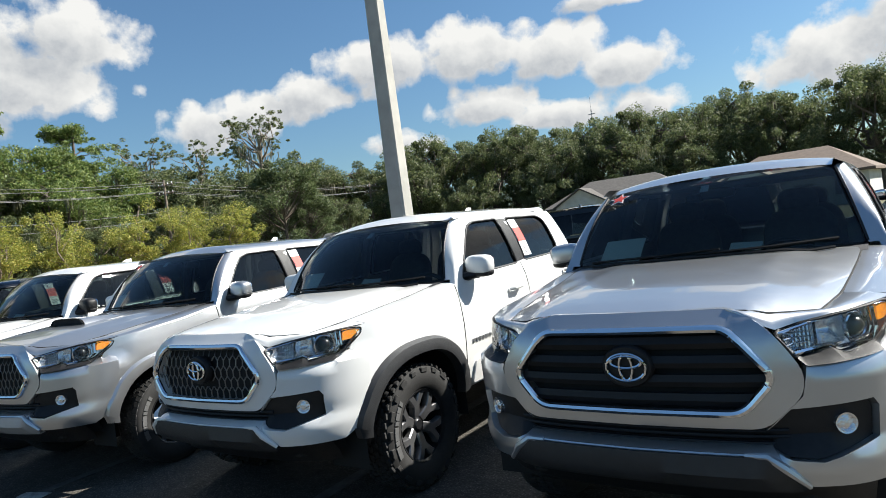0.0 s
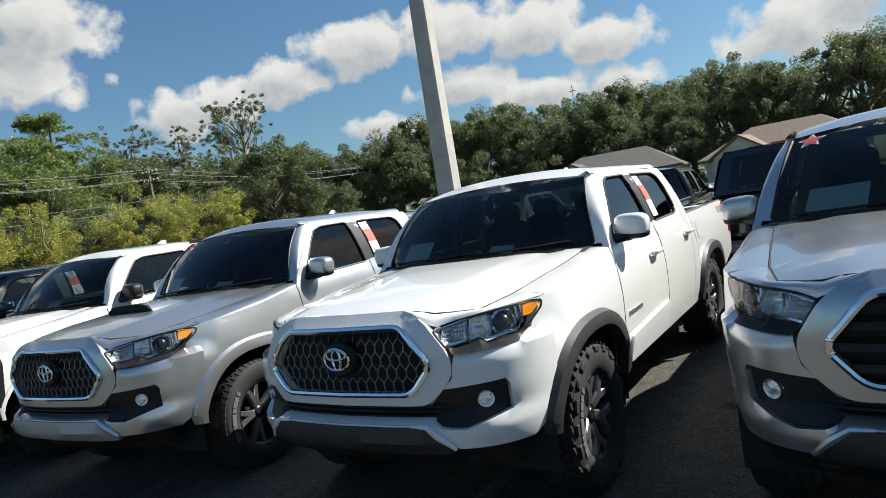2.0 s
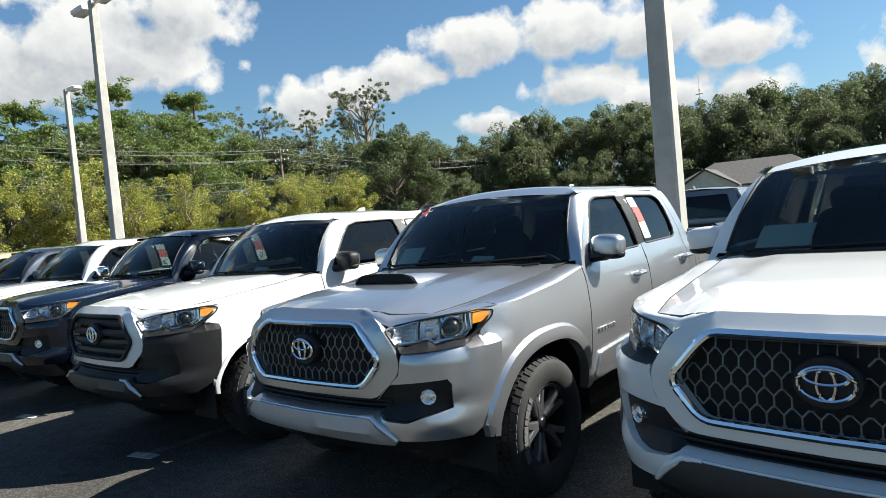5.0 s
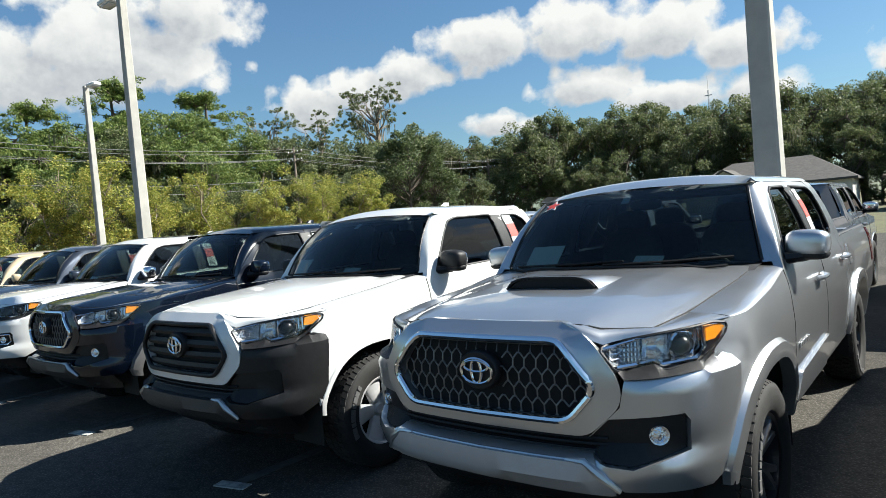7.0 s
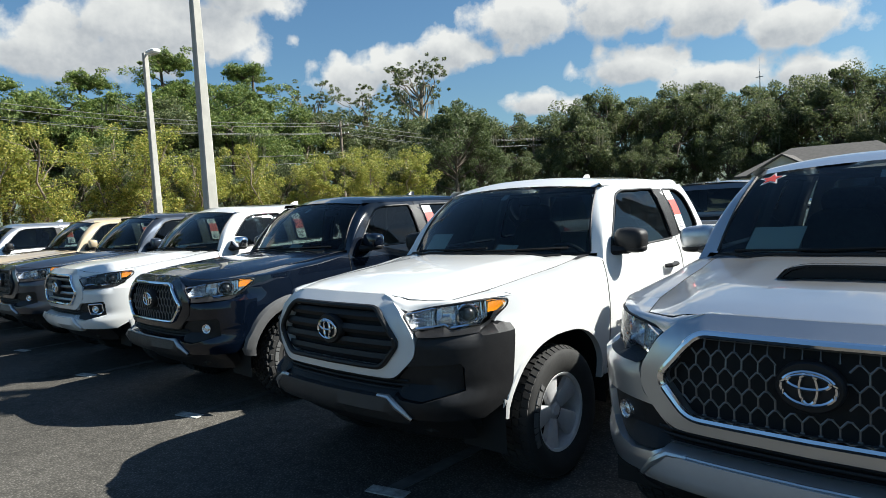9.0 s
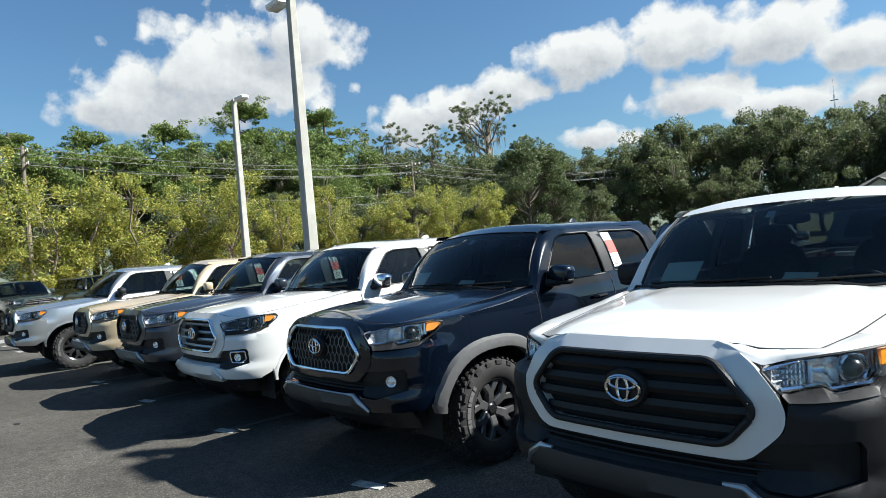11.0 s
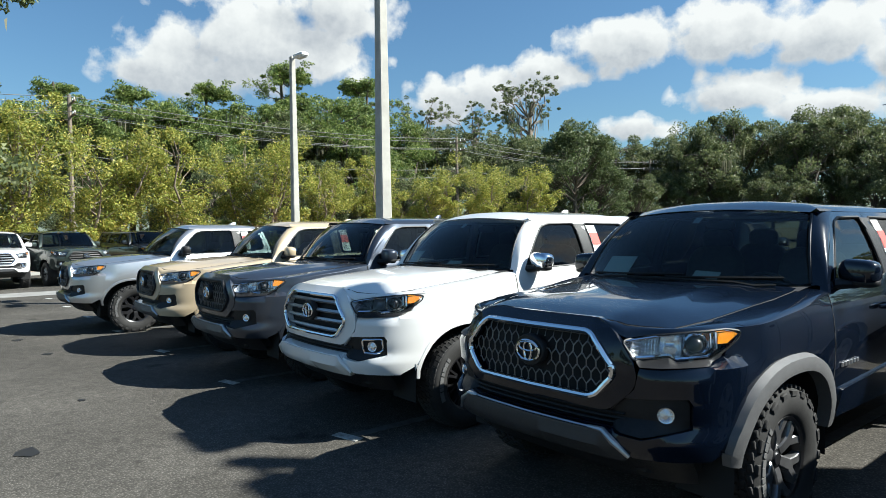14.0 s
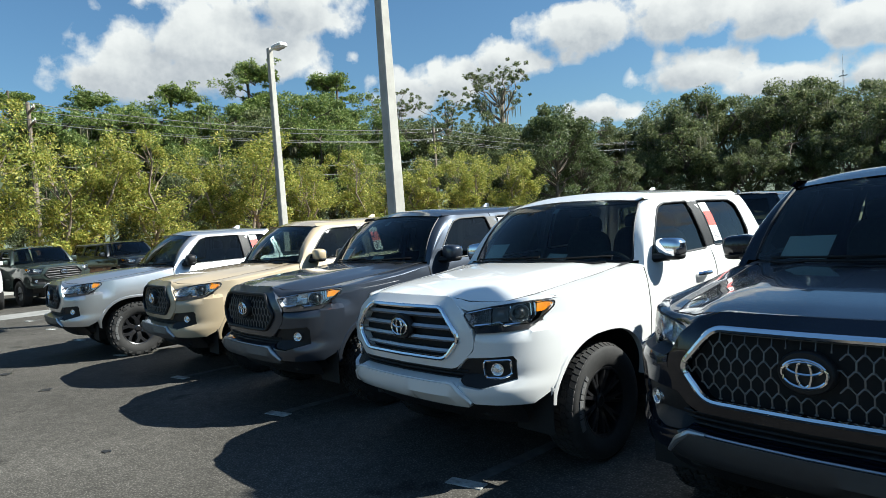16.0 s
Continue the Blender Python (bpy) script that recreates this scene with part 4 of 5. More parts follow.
        if cab == "double":
            hy = (end if not suv else 3.75) - 0.30
            g = Geo().tube([flank(hy - 0.09, 1.12, 0.012, s), flank(hy - 0.06, 1.122, 0.042, s), flank(hy + 0.05, 1.125, 0.045, s), flank(hy + 0.09, 1.127, 0.012, s)], [0.014, 0.017, 0.017, 0.014], 8)
            part("handle", g, handle, dr2)
        if sticker and s == 1 and not suv:
            y0 = split + 0.12
            ps = part("window_sticker", Geo().panel(flank, [(y0, 1.32), (y0 - 0.02, 1.645), (y0 + 0.11, 1.645), (y0 + 0.13, 1.32)], (), 0.001, 0.003, 0.12, (s,)), M_PAPER, dr2, "white paper price sticker")
            part("red_band", Geo().panel(flank, [(y0 - 0.004, 1.45), (y0 - 0.012, 1.57), (y0 + 0.110, 1.57), (y0 + 0.118, 1.45)], (), 0.004, 0.002, 0.12, (s,)), M_REDP, ps)
            g = Geo()
            for k in range(9):
                zz = 1.335 + 0.012 * k if k < 6 else 1.58 + 0.018 * (k - 6)
                g.panel(flank, [(y0 + 0.02, zz), (y0 + 0.02, zz + 0.005), (y0 + 0.05 + 0.015 * (k * 7 % 4), zz + 0.005), (y0 + 0.05 + 0.015 * (k * 7 % 4), zz)], (), 0.004, 0.0, 0.2, (s,))
            tagged(part("print_lines", g, M_INK, ps), kind="stuff")

        # mirror
        c = Vector((s * 0.985, 1.80, 1.335))
        m2 = Matrix.Rotation(-s * 0.10, 3, "Z") @ Matrix.Rotation(s * 0.06, 3, "Y")
        mr = lq(Geo().blob(c, (0.108, 0.070, 0.074), m2, 0.60), mirror, "mirror")
        g = Geo().tube([flank(1.74, 1.262, -0.01, s), flank(1.765, 1.265, 0.06, s), c + Vector((-s * 0.02, 0, -0.075))], [0.05, 0.04, 0.035], 8, flat=0.7)
        g.blob(c + Vector((0, 0.004, -0.055)), (0.102, 0.066, 0.034), m2, 0.7)
        part("mirror_foot", g, M_PLAS, mr)
        part("mirror_glass", Geo().blob(c + Vector((0, 0.066, 0.006)), (0.092, 0.010, 0.056), m2, 0.6), M_CHROME, mr)

        # bed or rear quarter
        a = arch(W_REAR, 0.50, 0.55)
        g = Geo()
        if suv:
            qw = rounded([(3.78, 1.32), (3.76, 1.65), (4.38, 1.63), (4.50, 1.34)], 0.05)
            poly = [(3.69, 0.48), (3.63, 0.6), (3.69, 1.3), (3.63, top_z), (end - 0.36, top_z), (end - 0.05, 1.3), (end, 0.6), (W_REAR + 0.52, 0.52)] + [p for p in reversed(a)]
            g.panel(flank, poly, [qw], 0.0, 0.05, 0.08, (s,))
            lq(g, body, "rear_quarter")
            lq(Geo().panel(flank, qw, (), -0.014, 0.0, 0.15, (s,)), M_GLASSD, "quarter_window")
        else:
            poly = [(d_r[2][0] + 0.010, top_z), (end - 0.14, 1.69), (end - 0.02, 1.27), (end - 0.02, 0.48)] + [(p[0] + 0.010, p[1]) for p in reversed(d_r[2:])]
            g.panel(flank, poly, (), 0.0, 0.04, 0.07, (s,))
            lq(g, body, "cab_corner")
            g = Geo()
            poly = [(end, 0.50), (end, 1.255), (5.30, 1.265), (5.36, 1.22), (5.36, 0.70), (W_REAR + 0.53, 0.55)] + [p for p in reversed(a)] + [(W_REAR - 0.53, 0.50)]
            g.panel(flank, poly, (), 0.0, 0.07, 0.08, (s,))
            lq(g, body, "bed_side")
            lq(Geo().tube([flank(q, 1.262, -0.03, s) for q in span(end, 5.34, 6)], 0.026, 8, flat=0.5), M_PLAS, "bed_rail_cap")
            lq(Geo().panel(flank, rounded([(end + 0.08, 1.02), (end + 0.08, 1.18), (end + 0.24, 1.18), (end + 0.24, 1.02)], 0.03), (), 0.003, 0.006, 0.1, (s,)), body, "fuel_door") if s == 1 else None
            if decal and s == 1:
                dc = lq(Geo().panel(flank, [(4.92, 1.15), (4.94, 1.22), (5.22, 1.22), (5.20, 1.15)], (), 0.004, 0.003, 0.1, (s,)), M_INK, "bed_decal", "small dark and red decal")
                part("decal_band", Geo().panel(flank, [(5.08, 1.155), (5.09, 1.215), (5.20, 1.215), (5.19, 1.155)], (), 0.007, 0.002, 0.1, (s,)), M_REDP, dc)
            tl = lq(Geo().panel(flank, [(5.27, 0.92), (5.27, 1.24), (5.385, 1.23), (5.385, 0.92)], (), 0.006, 0.05, 0.06, (s,)), M_RED, "tail_lamp", "red tail lamp")
            g = Geo().box((s * 0.83, 5.385, 1.075), (0.12, 0.02, 0.31))
            part("tail_lens", g, M_RED, tl)
    # back of the cab
    g = Geo()
    bw = lambda u, v2, o=0.0, sd=1: Vector(((0.84 - 0.17 * v2) * u, end - 0.03 - 0.14 * v2 ** 1.5, 1.24 + 0.49 * v2)) + Vector((0, o, 0))
    hole = rounded([(-0.82, 0.12), (0.82, 0.12), (0.82, 0.84), (-0.82, 0.84)], 0.06)
    g.panel(bw, [(-1, 0), (1, 0), (1, 1), (-1, 1)], [hole], 0.0, 0.03, 0.12, (1,))
    if not suv:
        g.grid(lambda u, v2: (0.88 * u, end - 0.03, 0.5 + 0.76 * v2), span(-1, 1, 2), [0, 1])
    lq(g, body, "cab_back")
    lq(Geo().panel(bw, hole, (), -0.01, 0.0, 0.2, (1,)), M_GLASSD, "rear_window")
    if suv:
        lq(Geo().grid(lambda u, v2: (0.89 * u, end + 0.02, 0.5 + 0.75 * v2), span(-1, 1, 4), span(0, 1, 4)), body, "tailgate")
    else:
        g = Geo().box((0, 4.53, 0.76), (1.5, 1.55, 0.04))
        g.box((0, end + 0.06, 0.98), (1.6, 0.03, 0.5))
        lq(g, M_PLAS, "bed_liner")
        tg = lq(Geo().box((0, 5.355, 0.99), (1.50, 0.06, 0.50), None, 0.2), body, "tailgate")
        part("tailgate_handle", Geo().box((0, 5.39, 1.12), (0.26, 0.02, 0.07)), M_PLAS, tg)
        g = Geo().box((0, 5.40, 0.62), (1.78, 0.20, 0.17), None, 0.2)
        lq(g, bar or M_CHROME, "rear_bumper")
        lq(Geo().box((0, 5.512, 0.64), (0.32, 0.01, 0.12)), M_PLAS, "licence_holder")
    if cap:
        g = Geo()
        g.grid(lambda u, v2: ((0.86 - 0.14 * v2 ** 2) * u, end + 0.02, 1.27 + 0.5 * v2), [-1, 1], span(0, 1, 4))
        cs = [(-0.86, 1.27), (-0.84, 1.40), (-0.76, 1.70), (-0.68, 1.77), (-0.4, 1.80), (0.4, 1.80), (0.68, 1.77), (0.76, 1.70), (0.84, 1.40), (0.86, 1.27)]
        g.grid(lambda u, v2: (cs[u][0], end + 0.02 + (5.34 - end) * v2 - (0.0 if cs[u][1] < 1.5 else 0.10 * (v2 > 0.9)), cs[u][1]), list(range(10)), span(0, 1, 6))
        cp = lq(g, body, "bed_canopy")
        hole2 = rounded([(-0.82, 0.10), (0.82, 0.10), (0.80, 0.86), (-0.80, 0.86)], 0.06)
        cb = lambda u, v2, o=0.0, sd=1: Vector(((0.86 - 0.14 * v2) * u, 5.34 - 0.10 * v2 + o, 1.27 + 0.52 * v2))
        part("canopy_back", Geo().panel(cb, [(-1, 0), (1, 0), (0.97, 1), (-0.97, 1)], [hole2], 0.0, 0.03, 0.12, (1,)), body, cp)
        part("canopy_window", Geo().panel(cb, hole2, (), 0.006, 0.01, 0.2, (1,)), M_GLASSD, cp)
        part("high_brake_lamp", Geo().box((0, 5.25, 1.80), (0.34, 0.04, 0.03)), M_RED, cp)

    # cabin
    if full:
        g = Geo()
        g.grid(lambda u, w: (0.80 * u, 1.42 + 0.46 * w, 1.235 + 0.02 * math.sin(3.1 * w) - 0.25 * max(0, w - 0.8)), span(-1, 1, 10), span(0, 1, 8))
        g.box((0, 1.75, 1.02), (1.5, 0.3, 0.36))
        lq(g, M_DASH, "dashboard")
        lq(Geo().grid(lambda u, w: (0.86 * u, 1.6 + (end - 1.7) * w, 0.62), [-1, 1], [0, 1]), M_VOID, "cabin_floor")
        st = lq(Geo().tube([(0.38 + 0.185 * math.cos(a), 2.02 - 0.08 * math.sin(a), 1.12 + 0.17 * math.sin(a)) for a in [2 * math.pi * i / 24 for i in range(24)]], 0.016, 8, True), M_DASH, "steering_wheel")
        part("wheel_hub", Geo().blob((0.38, 2.0, 1.12), (0.08, 0.04, 0.06)), M_DASH, st)
        for sx in (-0.38, 0.38):
            for sy in ((2.42, 3.25) if cab == "double" else (2.42,)):
                g = Geo().blob((sx, sy, 0.88), (0.25, 0.26, 0.09), None, 0.6)
                g.blob((sx, sy + 0.27, 1.16), (0.24, 0.09, 0.30), Matrix.Rotation(-0.22, 3, "X"), 0.6)
                sq = lq(g, M_SEAT, "seat")
                part("headrest", Geo().blob((sx, sy + 0.34, 1.50), (0.13, 0.055, 0.09), None, 0.7), M_SEAT, sq)
        lq(Geo().blob((0.0, 2.08, 1.62), (0.11, 0.02, 0.035), None, 0.6), M_DASH, "rear_view_mirror")
        lq(Geo().panel(screen, [(-0.80, 0.06), (-0.78, 0.30), (-0.42, 0.30), (-0.44, 0.06)], (), -0.02, 0.003, 0.1, (1,)), M_PAPER, "windshield_paper", "white paper sheet behind the glass")
    if full:
        lq(Geo().panel(screen, [(-0.05, 0.80), (-0.05, 0.90), (0.02, 0.90), (0.02, 0.80)], (), -0.012, 0.002, 0.1, (1,)), M_PAPER, "windshield_tag", "small white paper tag behind the glass")
        lq(Geo().panel(screen, [(0.20, 0.07), (0.22, 0.15), (0.42, 0.14), (0.40, 0.06)], (), -0.02, 0.002, 0.1, (1,)), M_PAPER, "dashboard_sheet", "white sheet lying at the foot of the windshield")
    if star:
        pts, pts2 = [], []
        for k in range(10):
            a, r = math.pi / 2 + k * math.pi / 5, (1.0 if k % 2 == 0 else 0.45)
            pts.append((-0.84 + 0.115 * r * math.cos(a), 0.90 + 0.105 * r * math.sin(a)))
            pts2.append((-0.84 + 0.085 * r * math.cos(a), 0.90 + 0.075 * r * math.sin(a)))
        ss = lq(Geo().panel(screen, pts, (), 0.003, 0.002, 0.2, (1,)), M_PAPER, "star_sticker", "red star sticker with white edge")
        part("star_fill", Geo().panel(screen, pts2, (), 0.006, 0.002, 0.2, (1,)), M_REDP, ss)

    # wheels
    for yc in (W_FRONT, W_REAR):
        for s in (1, -1):
            wh = new("wheel")
            wh.parent = top
            wh.matrix_basis = pose(s * 0.80, yc, 0.392 if wheels in ("offroad", "rugged") else 0.385, 0, 0, 0 if s == 1 else 180) @ pose(0, 0, 0, 20 * yc, 0, 0)
            for n2, me, lab in wheel_meshes(wheels):
                part(n2, me, None, wh, lab)
    return top


# ---- ground ----
def asphalt():
    m = bpy.data.materials.new("worn_asphalt")
    m.use_nodes = True
    nt = m.node_tree
    b = nt.nodes["Principled BSDF"]
    b.inputs["Roughness"].default_value = 0.88
    b.inputs["Specular IOR Level"].default_value = 0.12
    co = nt.nodes.new("ShaderNodeTexCoord")

    def noi(scale, detail=4, rough=0.6):
        n = nt.nodes.new("ShaderNodeTexNoise")
        n.inputs["Scale"].default_value, n.inputs["Detail"].default_value, n.inputs["Roughness"].default_value = scale, detail, rough
        nt.links.new(co.outputs["Object"], n.inputs["Vector"])
        return n.outputs["Fac"]

    def ramp(src, stops):
        r = nt.nodes.new("ShaderNodeValToRGB")
        while len(r.color_ramp.elements) < len(stops):
            r.color_ramp.elements.new(0.5)
        for e, (p, c) in zip(r.color_ramp.elements, stops):
            e.position, e.color = p, (c, c * 0.98, c * 0.945, 1)
        nt.links.new(src, r.inputs[0])
        return r.outputs[0]

    def mix(kind, f, a, c):
        x = nt.nodes.new("ShaderNodeMixRGB")
        x.blend_type = kind
        x.inputs[0].default_value = f
        nt.links.new(a, x.inputs[1])
        nt.links.new(c, x.inputs[2])
        return x.outputs[0]
    base = ramp(noi(0.35, 6), [(0.3, 0.066), (0.5, 0.098), (0.70, 0.142)])
    vor = nt.nodes.new("ShaderNodeTexVoronoi")
    vor.inputs["Scale"].default_value = 62
    nt.links.new(co.outputs["Object"], vor.inputs["Vector"])
    stones = ramp(vor.outputs["Distance"], [(0.0, 2.9), (0.2, 1.05), (0.6, 0.55)])
    col = mix("MULTIPLY", 0.9, base, stones)
    col = mix("MULTIPLY", 0.8, col, ramp(noi(9, 6, 0.7), [(0.3, 0.62), (0.5, 1.0), (0.75, 1.3)]))
    col = mix("MULTIPLY", 0.9, col, ramp(noi(1.6, 3, 0.5), [(0.27, 0.45), (0.33, 1.0), (1.0, 1.0)]))
    nt.links.new(col, b.inputs["Base Color"])
    bp = nt.nodes.new("ShaderNodeBump")
    bp.inputs["Strength"].default_value, bp.inputs["Distance"].default_value = 0.6, 0.006
    nt.links.new(vor.outputs["Distance"], bp.inputs["Height"])
    nt.links.new(bp.outputs[0], b.inputs["Normal"])
    return m


M_ASPH = asphalt()
M_EARTH = mat("grass_and_litter", (0.10, 0.11, 0.04), 0.95, vary=0.4, scale=1.5, dark=(0.07, 0.055, 0.03), bump=0.5, bump_scale=20)
M_CONC = mat("weathered_concrete", (0.42, 0.41, 0.38), 0.85, vary=0.22, scale=2.5, bump=0.25, bump_scale=60, stain=0.05)
M_CONCD = mat("stained_concrete", (0.26, 0.255, 0.24), 0.85, vary=0.3, scale=2.0, bump=0.25, bump_scale=60)
M_LINE = mat("worn_white_line", (0.52, 0.52, 0.49), 0.85, vary=0.6, scale=12, bump=0.2)
M_LINE_SHADE = mat("worn_line_in_shade", (0.10, 0.10, 0.095), 0.85, vary=0.5, scale=9)
M_PATCH = mat("oil_patch", (0.018, 0.017, 0.016), 0.6, vary=0.4, scale=8)


def slab(name, x0, x1, y0, y1, z, th, material, label, cat="", kind="structure"):
    g = Geo().box(((x0 + x1) / 2, (y0 + y1) / 2, z - th / 2), (x1 - x0, y1 - y0, th), None, 0.02)
    return tagged(new(name, mesh_of(g, name, material, False)), label, cat, "", kind)


slab("ground", -900, 900, -900, 900, -0.03, 0.3, M_EARTH, "grass and leaf litter reaching to the horizon", "ground")
slab("pavement", -36.5, 45, -45, 26, 0.0, 0.12, M_ASPH, "worn dark grey asphalt of a parking lot", "pavement")
M_MULCH = mat("pine_straw_mulch", (0.27, 0.13, 0.06), 0.95, vary=0.5, scale=5, bump=0.6, bump_scale=25)
slab("mulch_bed", -47, -36.76, -45, 34, 0.10, 0.3, M_MULCH, "brown pine straw bed under the trees", "ground")
slab("kerb_1", -36.75, -36.45, -45, 26, 0.14, 0.3, M_CONC, "pale concrete kerb along the asphalt", "kerb")
slab("concrete_strip", -27.0, -25.6, -45, 26, 0.004, 0.08, M_CONCD, "pale concrete drainage strip in the asphalt", "pavement")
random.seed(4)
for k in range(-3, 9):
    lx = -4.62 - 2.47 * k
    # worn line under the trucks, its white darkened to stand for their shade
    g = Geo().box((lx, 2.6, 0.0), (0.10, 5.2, 0.010), None, 0.1)
    tagged(new("line_end", mesh_of(g, "line_end", M_LINE_SHADE, False)), "worn stall line coloured dark for the shade under the trucks", "road marking", "stall lines", "structure")
    g = Geo().box((lx, 0.03, 0.001), (0.26, 0.09, 0.012), pose(0, 0, 0, 0, 0, 14).to_3x3(), 0.1)
    tagged(new("line_end", mesh_of(g, "line_end", M_LINE, False)), "worn white painted stall line on the asphalt", "road marking", "stall lines", "structure")
for k in range(14):
    px, py, r = random.uniform(-24, -3), random.uniform(-4.5, -1.0), random.uniform(0.04, 0.13)
    g = Geo()
    pts = [(px + r * random.uniform(0.6, 1.2) * math.cos(a), py + r * random.uniform(0.4, 1.0) * math.sin(a)) for a in [2 * math.pi * i / 9 for i in range(9)]]
    g.v = [(*p, 0.005) for p in pts] + [(px, py, 0.006)]
    g.f = [(i, (i + 1) % 9, 9) for i in range(9)]
    tagged(new("oil_stain", mesh_of(g, "oil_stain", M_PATCH)), "dark oil stain on the asphalt", "stain", "oil stains", "stuff")

# ---- the row of pickups ----
ROW = "pickups parked in a row"
pickup("pickup_truck", M_SILVER, "silver crew cab pickup with chrome-framed bar grille", ROW, 2.56, 0.05, -3.4, grille="slats", star=True, wheels="sport", mirror=M_SILVER)
pickup("pickup_truck", M_WHITE, "white crew cab pickup with black flares and knobbly tyres", ROW, -0.012, 0.0, -3.3, flare=M_DGREY, wheels="offroad", decal=True)
pickup("pickup_truck", M_SILVER, "silver crew cab pickup with a hood scoop and silver skid plate", ROW, -2.415, -0.113, 1.0, skid=M_SKID, scoop=True, star=True, flare=M_SILVER, wheels="sport", handle=M_SILVER)
pickup("pickup_truck", M_WHITE, "white extended cab work pickup with black plastic bumper", ROW, -4.815, -0.21, 0.55, grille="slats", frame_mat=M_PLAS, low=M_PLAS, wheels="steel", mirror=M_PLAS, cab="access", handle=M_PLAS)
pickup("pickup_truck", M_NAVY, "glossy navy crew cab pickup with grey flares", ROW, -7.557, -0.083, -0.2, flare=M_LGREY, wheels="offroad", skid=M_DGREY)
pickup("pickup_truck", M_WHITE, "white crew cab pickup with chrome bars and chrome mirrors", ROW, -10.006, -0.104, 0.05, grille="chrome", skid=M_WHITE, wheels="limited", mirror=M_CHROME, sunroof=True, dark_lamps=True, handle=M_CHROME)
pickup("pickup_truck", M_CHAR, "dark blue-grey crew cab pickup with black mesh grille", ROW, -12.33, -0.13, -0.8, frame_mat=M_PLAS, skid=M_LGREY, wheels="rugged", star=False)
pickup("pickup_truck", M_TAN, "sand tan crew cab pickup with black mesh grille", ROW, -14.78, -0.17, -1.8, frame_mat=M_PLAS, skid=M_LGREY, wheels="rugged", handle=M_PLAS)
pickup("pickup_truck", M_SILVER, "silver extended cab pickup with black wheels at the row's end", ROW, -17.6, -0.74, -1.6, frame_mat=M_PLAS, skid=M_DGREY, wheels="rugged", cab="access", mirror=M_PLAS)

# ---- second row, tails towards the first ----
BACK = "pickups in the second row"
for bx, bm, lab, kw in ((1.85, M_NAVY, "dark navy pickup with a closed bed canopy", dict(cap=True, bar=M_GREY)), (-0.45, M_TEAL, "black crew cab pickup with an open bed", dict(bar=M_PLAS)),
                        (-3.05, M_GREY, "slate grey crew cab pickup with an open bed", {}), (-5.75, M_GREY, "slate grey crew cab pickup backed to the row", {}),
                        (-8.5, M_GREY, "slate grey pickup with red tail lamps", {}), (-11.4, M_NAVY, "navy crew cab pickup behind the row", {}), (4.9, M_TEAL, "black crew cab pickup behind the row", dict(cap=True))):
    pickup("pickup_truck", bm, lab, BACK, bx, 11.6, 180 + random.uniform(-1, 1), wheels="plain", full=False, **kw)

# ---- cars facing the row's end ----
FAR = "cars across the lane"
pickup("suv", M_WHITE, "white family suv facing the lane", FAR, -28.2, -0.8, 88, grille="chrome", suv=True, wheels="plain", full=False)
pickup("suv", M_GREEN, "dark green suv parked beside a white one", FAR, -28.6, 1.7, 100, grille="slats", suv=True, wheels="plain", frame_mat=M_PLAS, full=False)
pickup("suv", M_TEAL, "black suv parked at the lot's edge", FAR, -31.0, 5.0, 100, grille="slats", suv=True, wheels="plain", frame_mat=M_PLAS, full=False)
pickup("suv", M_SILVER, "silver suv parked behind the white one", FAR, -33.6, -4.2, 90, grille="slats", suv=True, wheels="plain", full=False)


# ---- lamp posts ----
M_POST = mat("pale_concrete_post", (0.41, 0.395, 0.355), 0.85, vary=0.18, scale=3, bump=0.25, bump_scale=80)
M_HEAD = mat("white_lamp_housing", (0.80, 0.80, 0.78), 0.5, vary=0.12, scale=6)
M_LAMPGL = mat("lamp_glass", (0.55, 0.57, 0.58), 0.2, vary=0.1, scale=10)


def lamp_post(x, y, h, turn):
    top = tagged(new("street_lamp"), "tall square concrete lamp post with a box head", "street lamp", "parking lot lamps")
    top.matrix_world = pose(x, y, 0, 0, 0, turn)
    g = Geo()
    cs = [(-1, -0.8), (-0.8, -1), (0.8, -1), (1, -0.8), (1, 0.8), (0.8, 1), (-0.8, 1), (-1, 0.8)]
    g.grid(lambda u, w: (cs[u][0] * (0.155 - 0.062 * w), cs[u][1] * (0.155 - 0.062 * w), h * w), list(range(8)), span(0, 1, 10), True)
    g.f.append(tuple(i * 11 + 10 for i in range(8)))
    part("post", g, M_POST, top)
    part("arm", Geo().box((0.2, 0, h - 0.08), (0.5, 0.07, 0.07)), M_HEAD, top)
    for s in ((1,) if turn else (1, -1)):
        hd = part("lamp_head", Geo().box((s * 0.68, 0, h - 0.07), (0.66, 0.36, 0.17), None, 0.25), M_HEAD, top)
        part("lamp_glass", Geo().box((s * 0.68, 0, h - 0.16), (0.54, 0.28, 0.03)), M_LAMPGL, hd)


lamp_post(-2.62, 6.15, 8.9, 0.0)
lamp_post(-17.25, 5.6, 8.25, 0.0)
lamp_post(-29.7, 9.6, 8.85, 4.0)


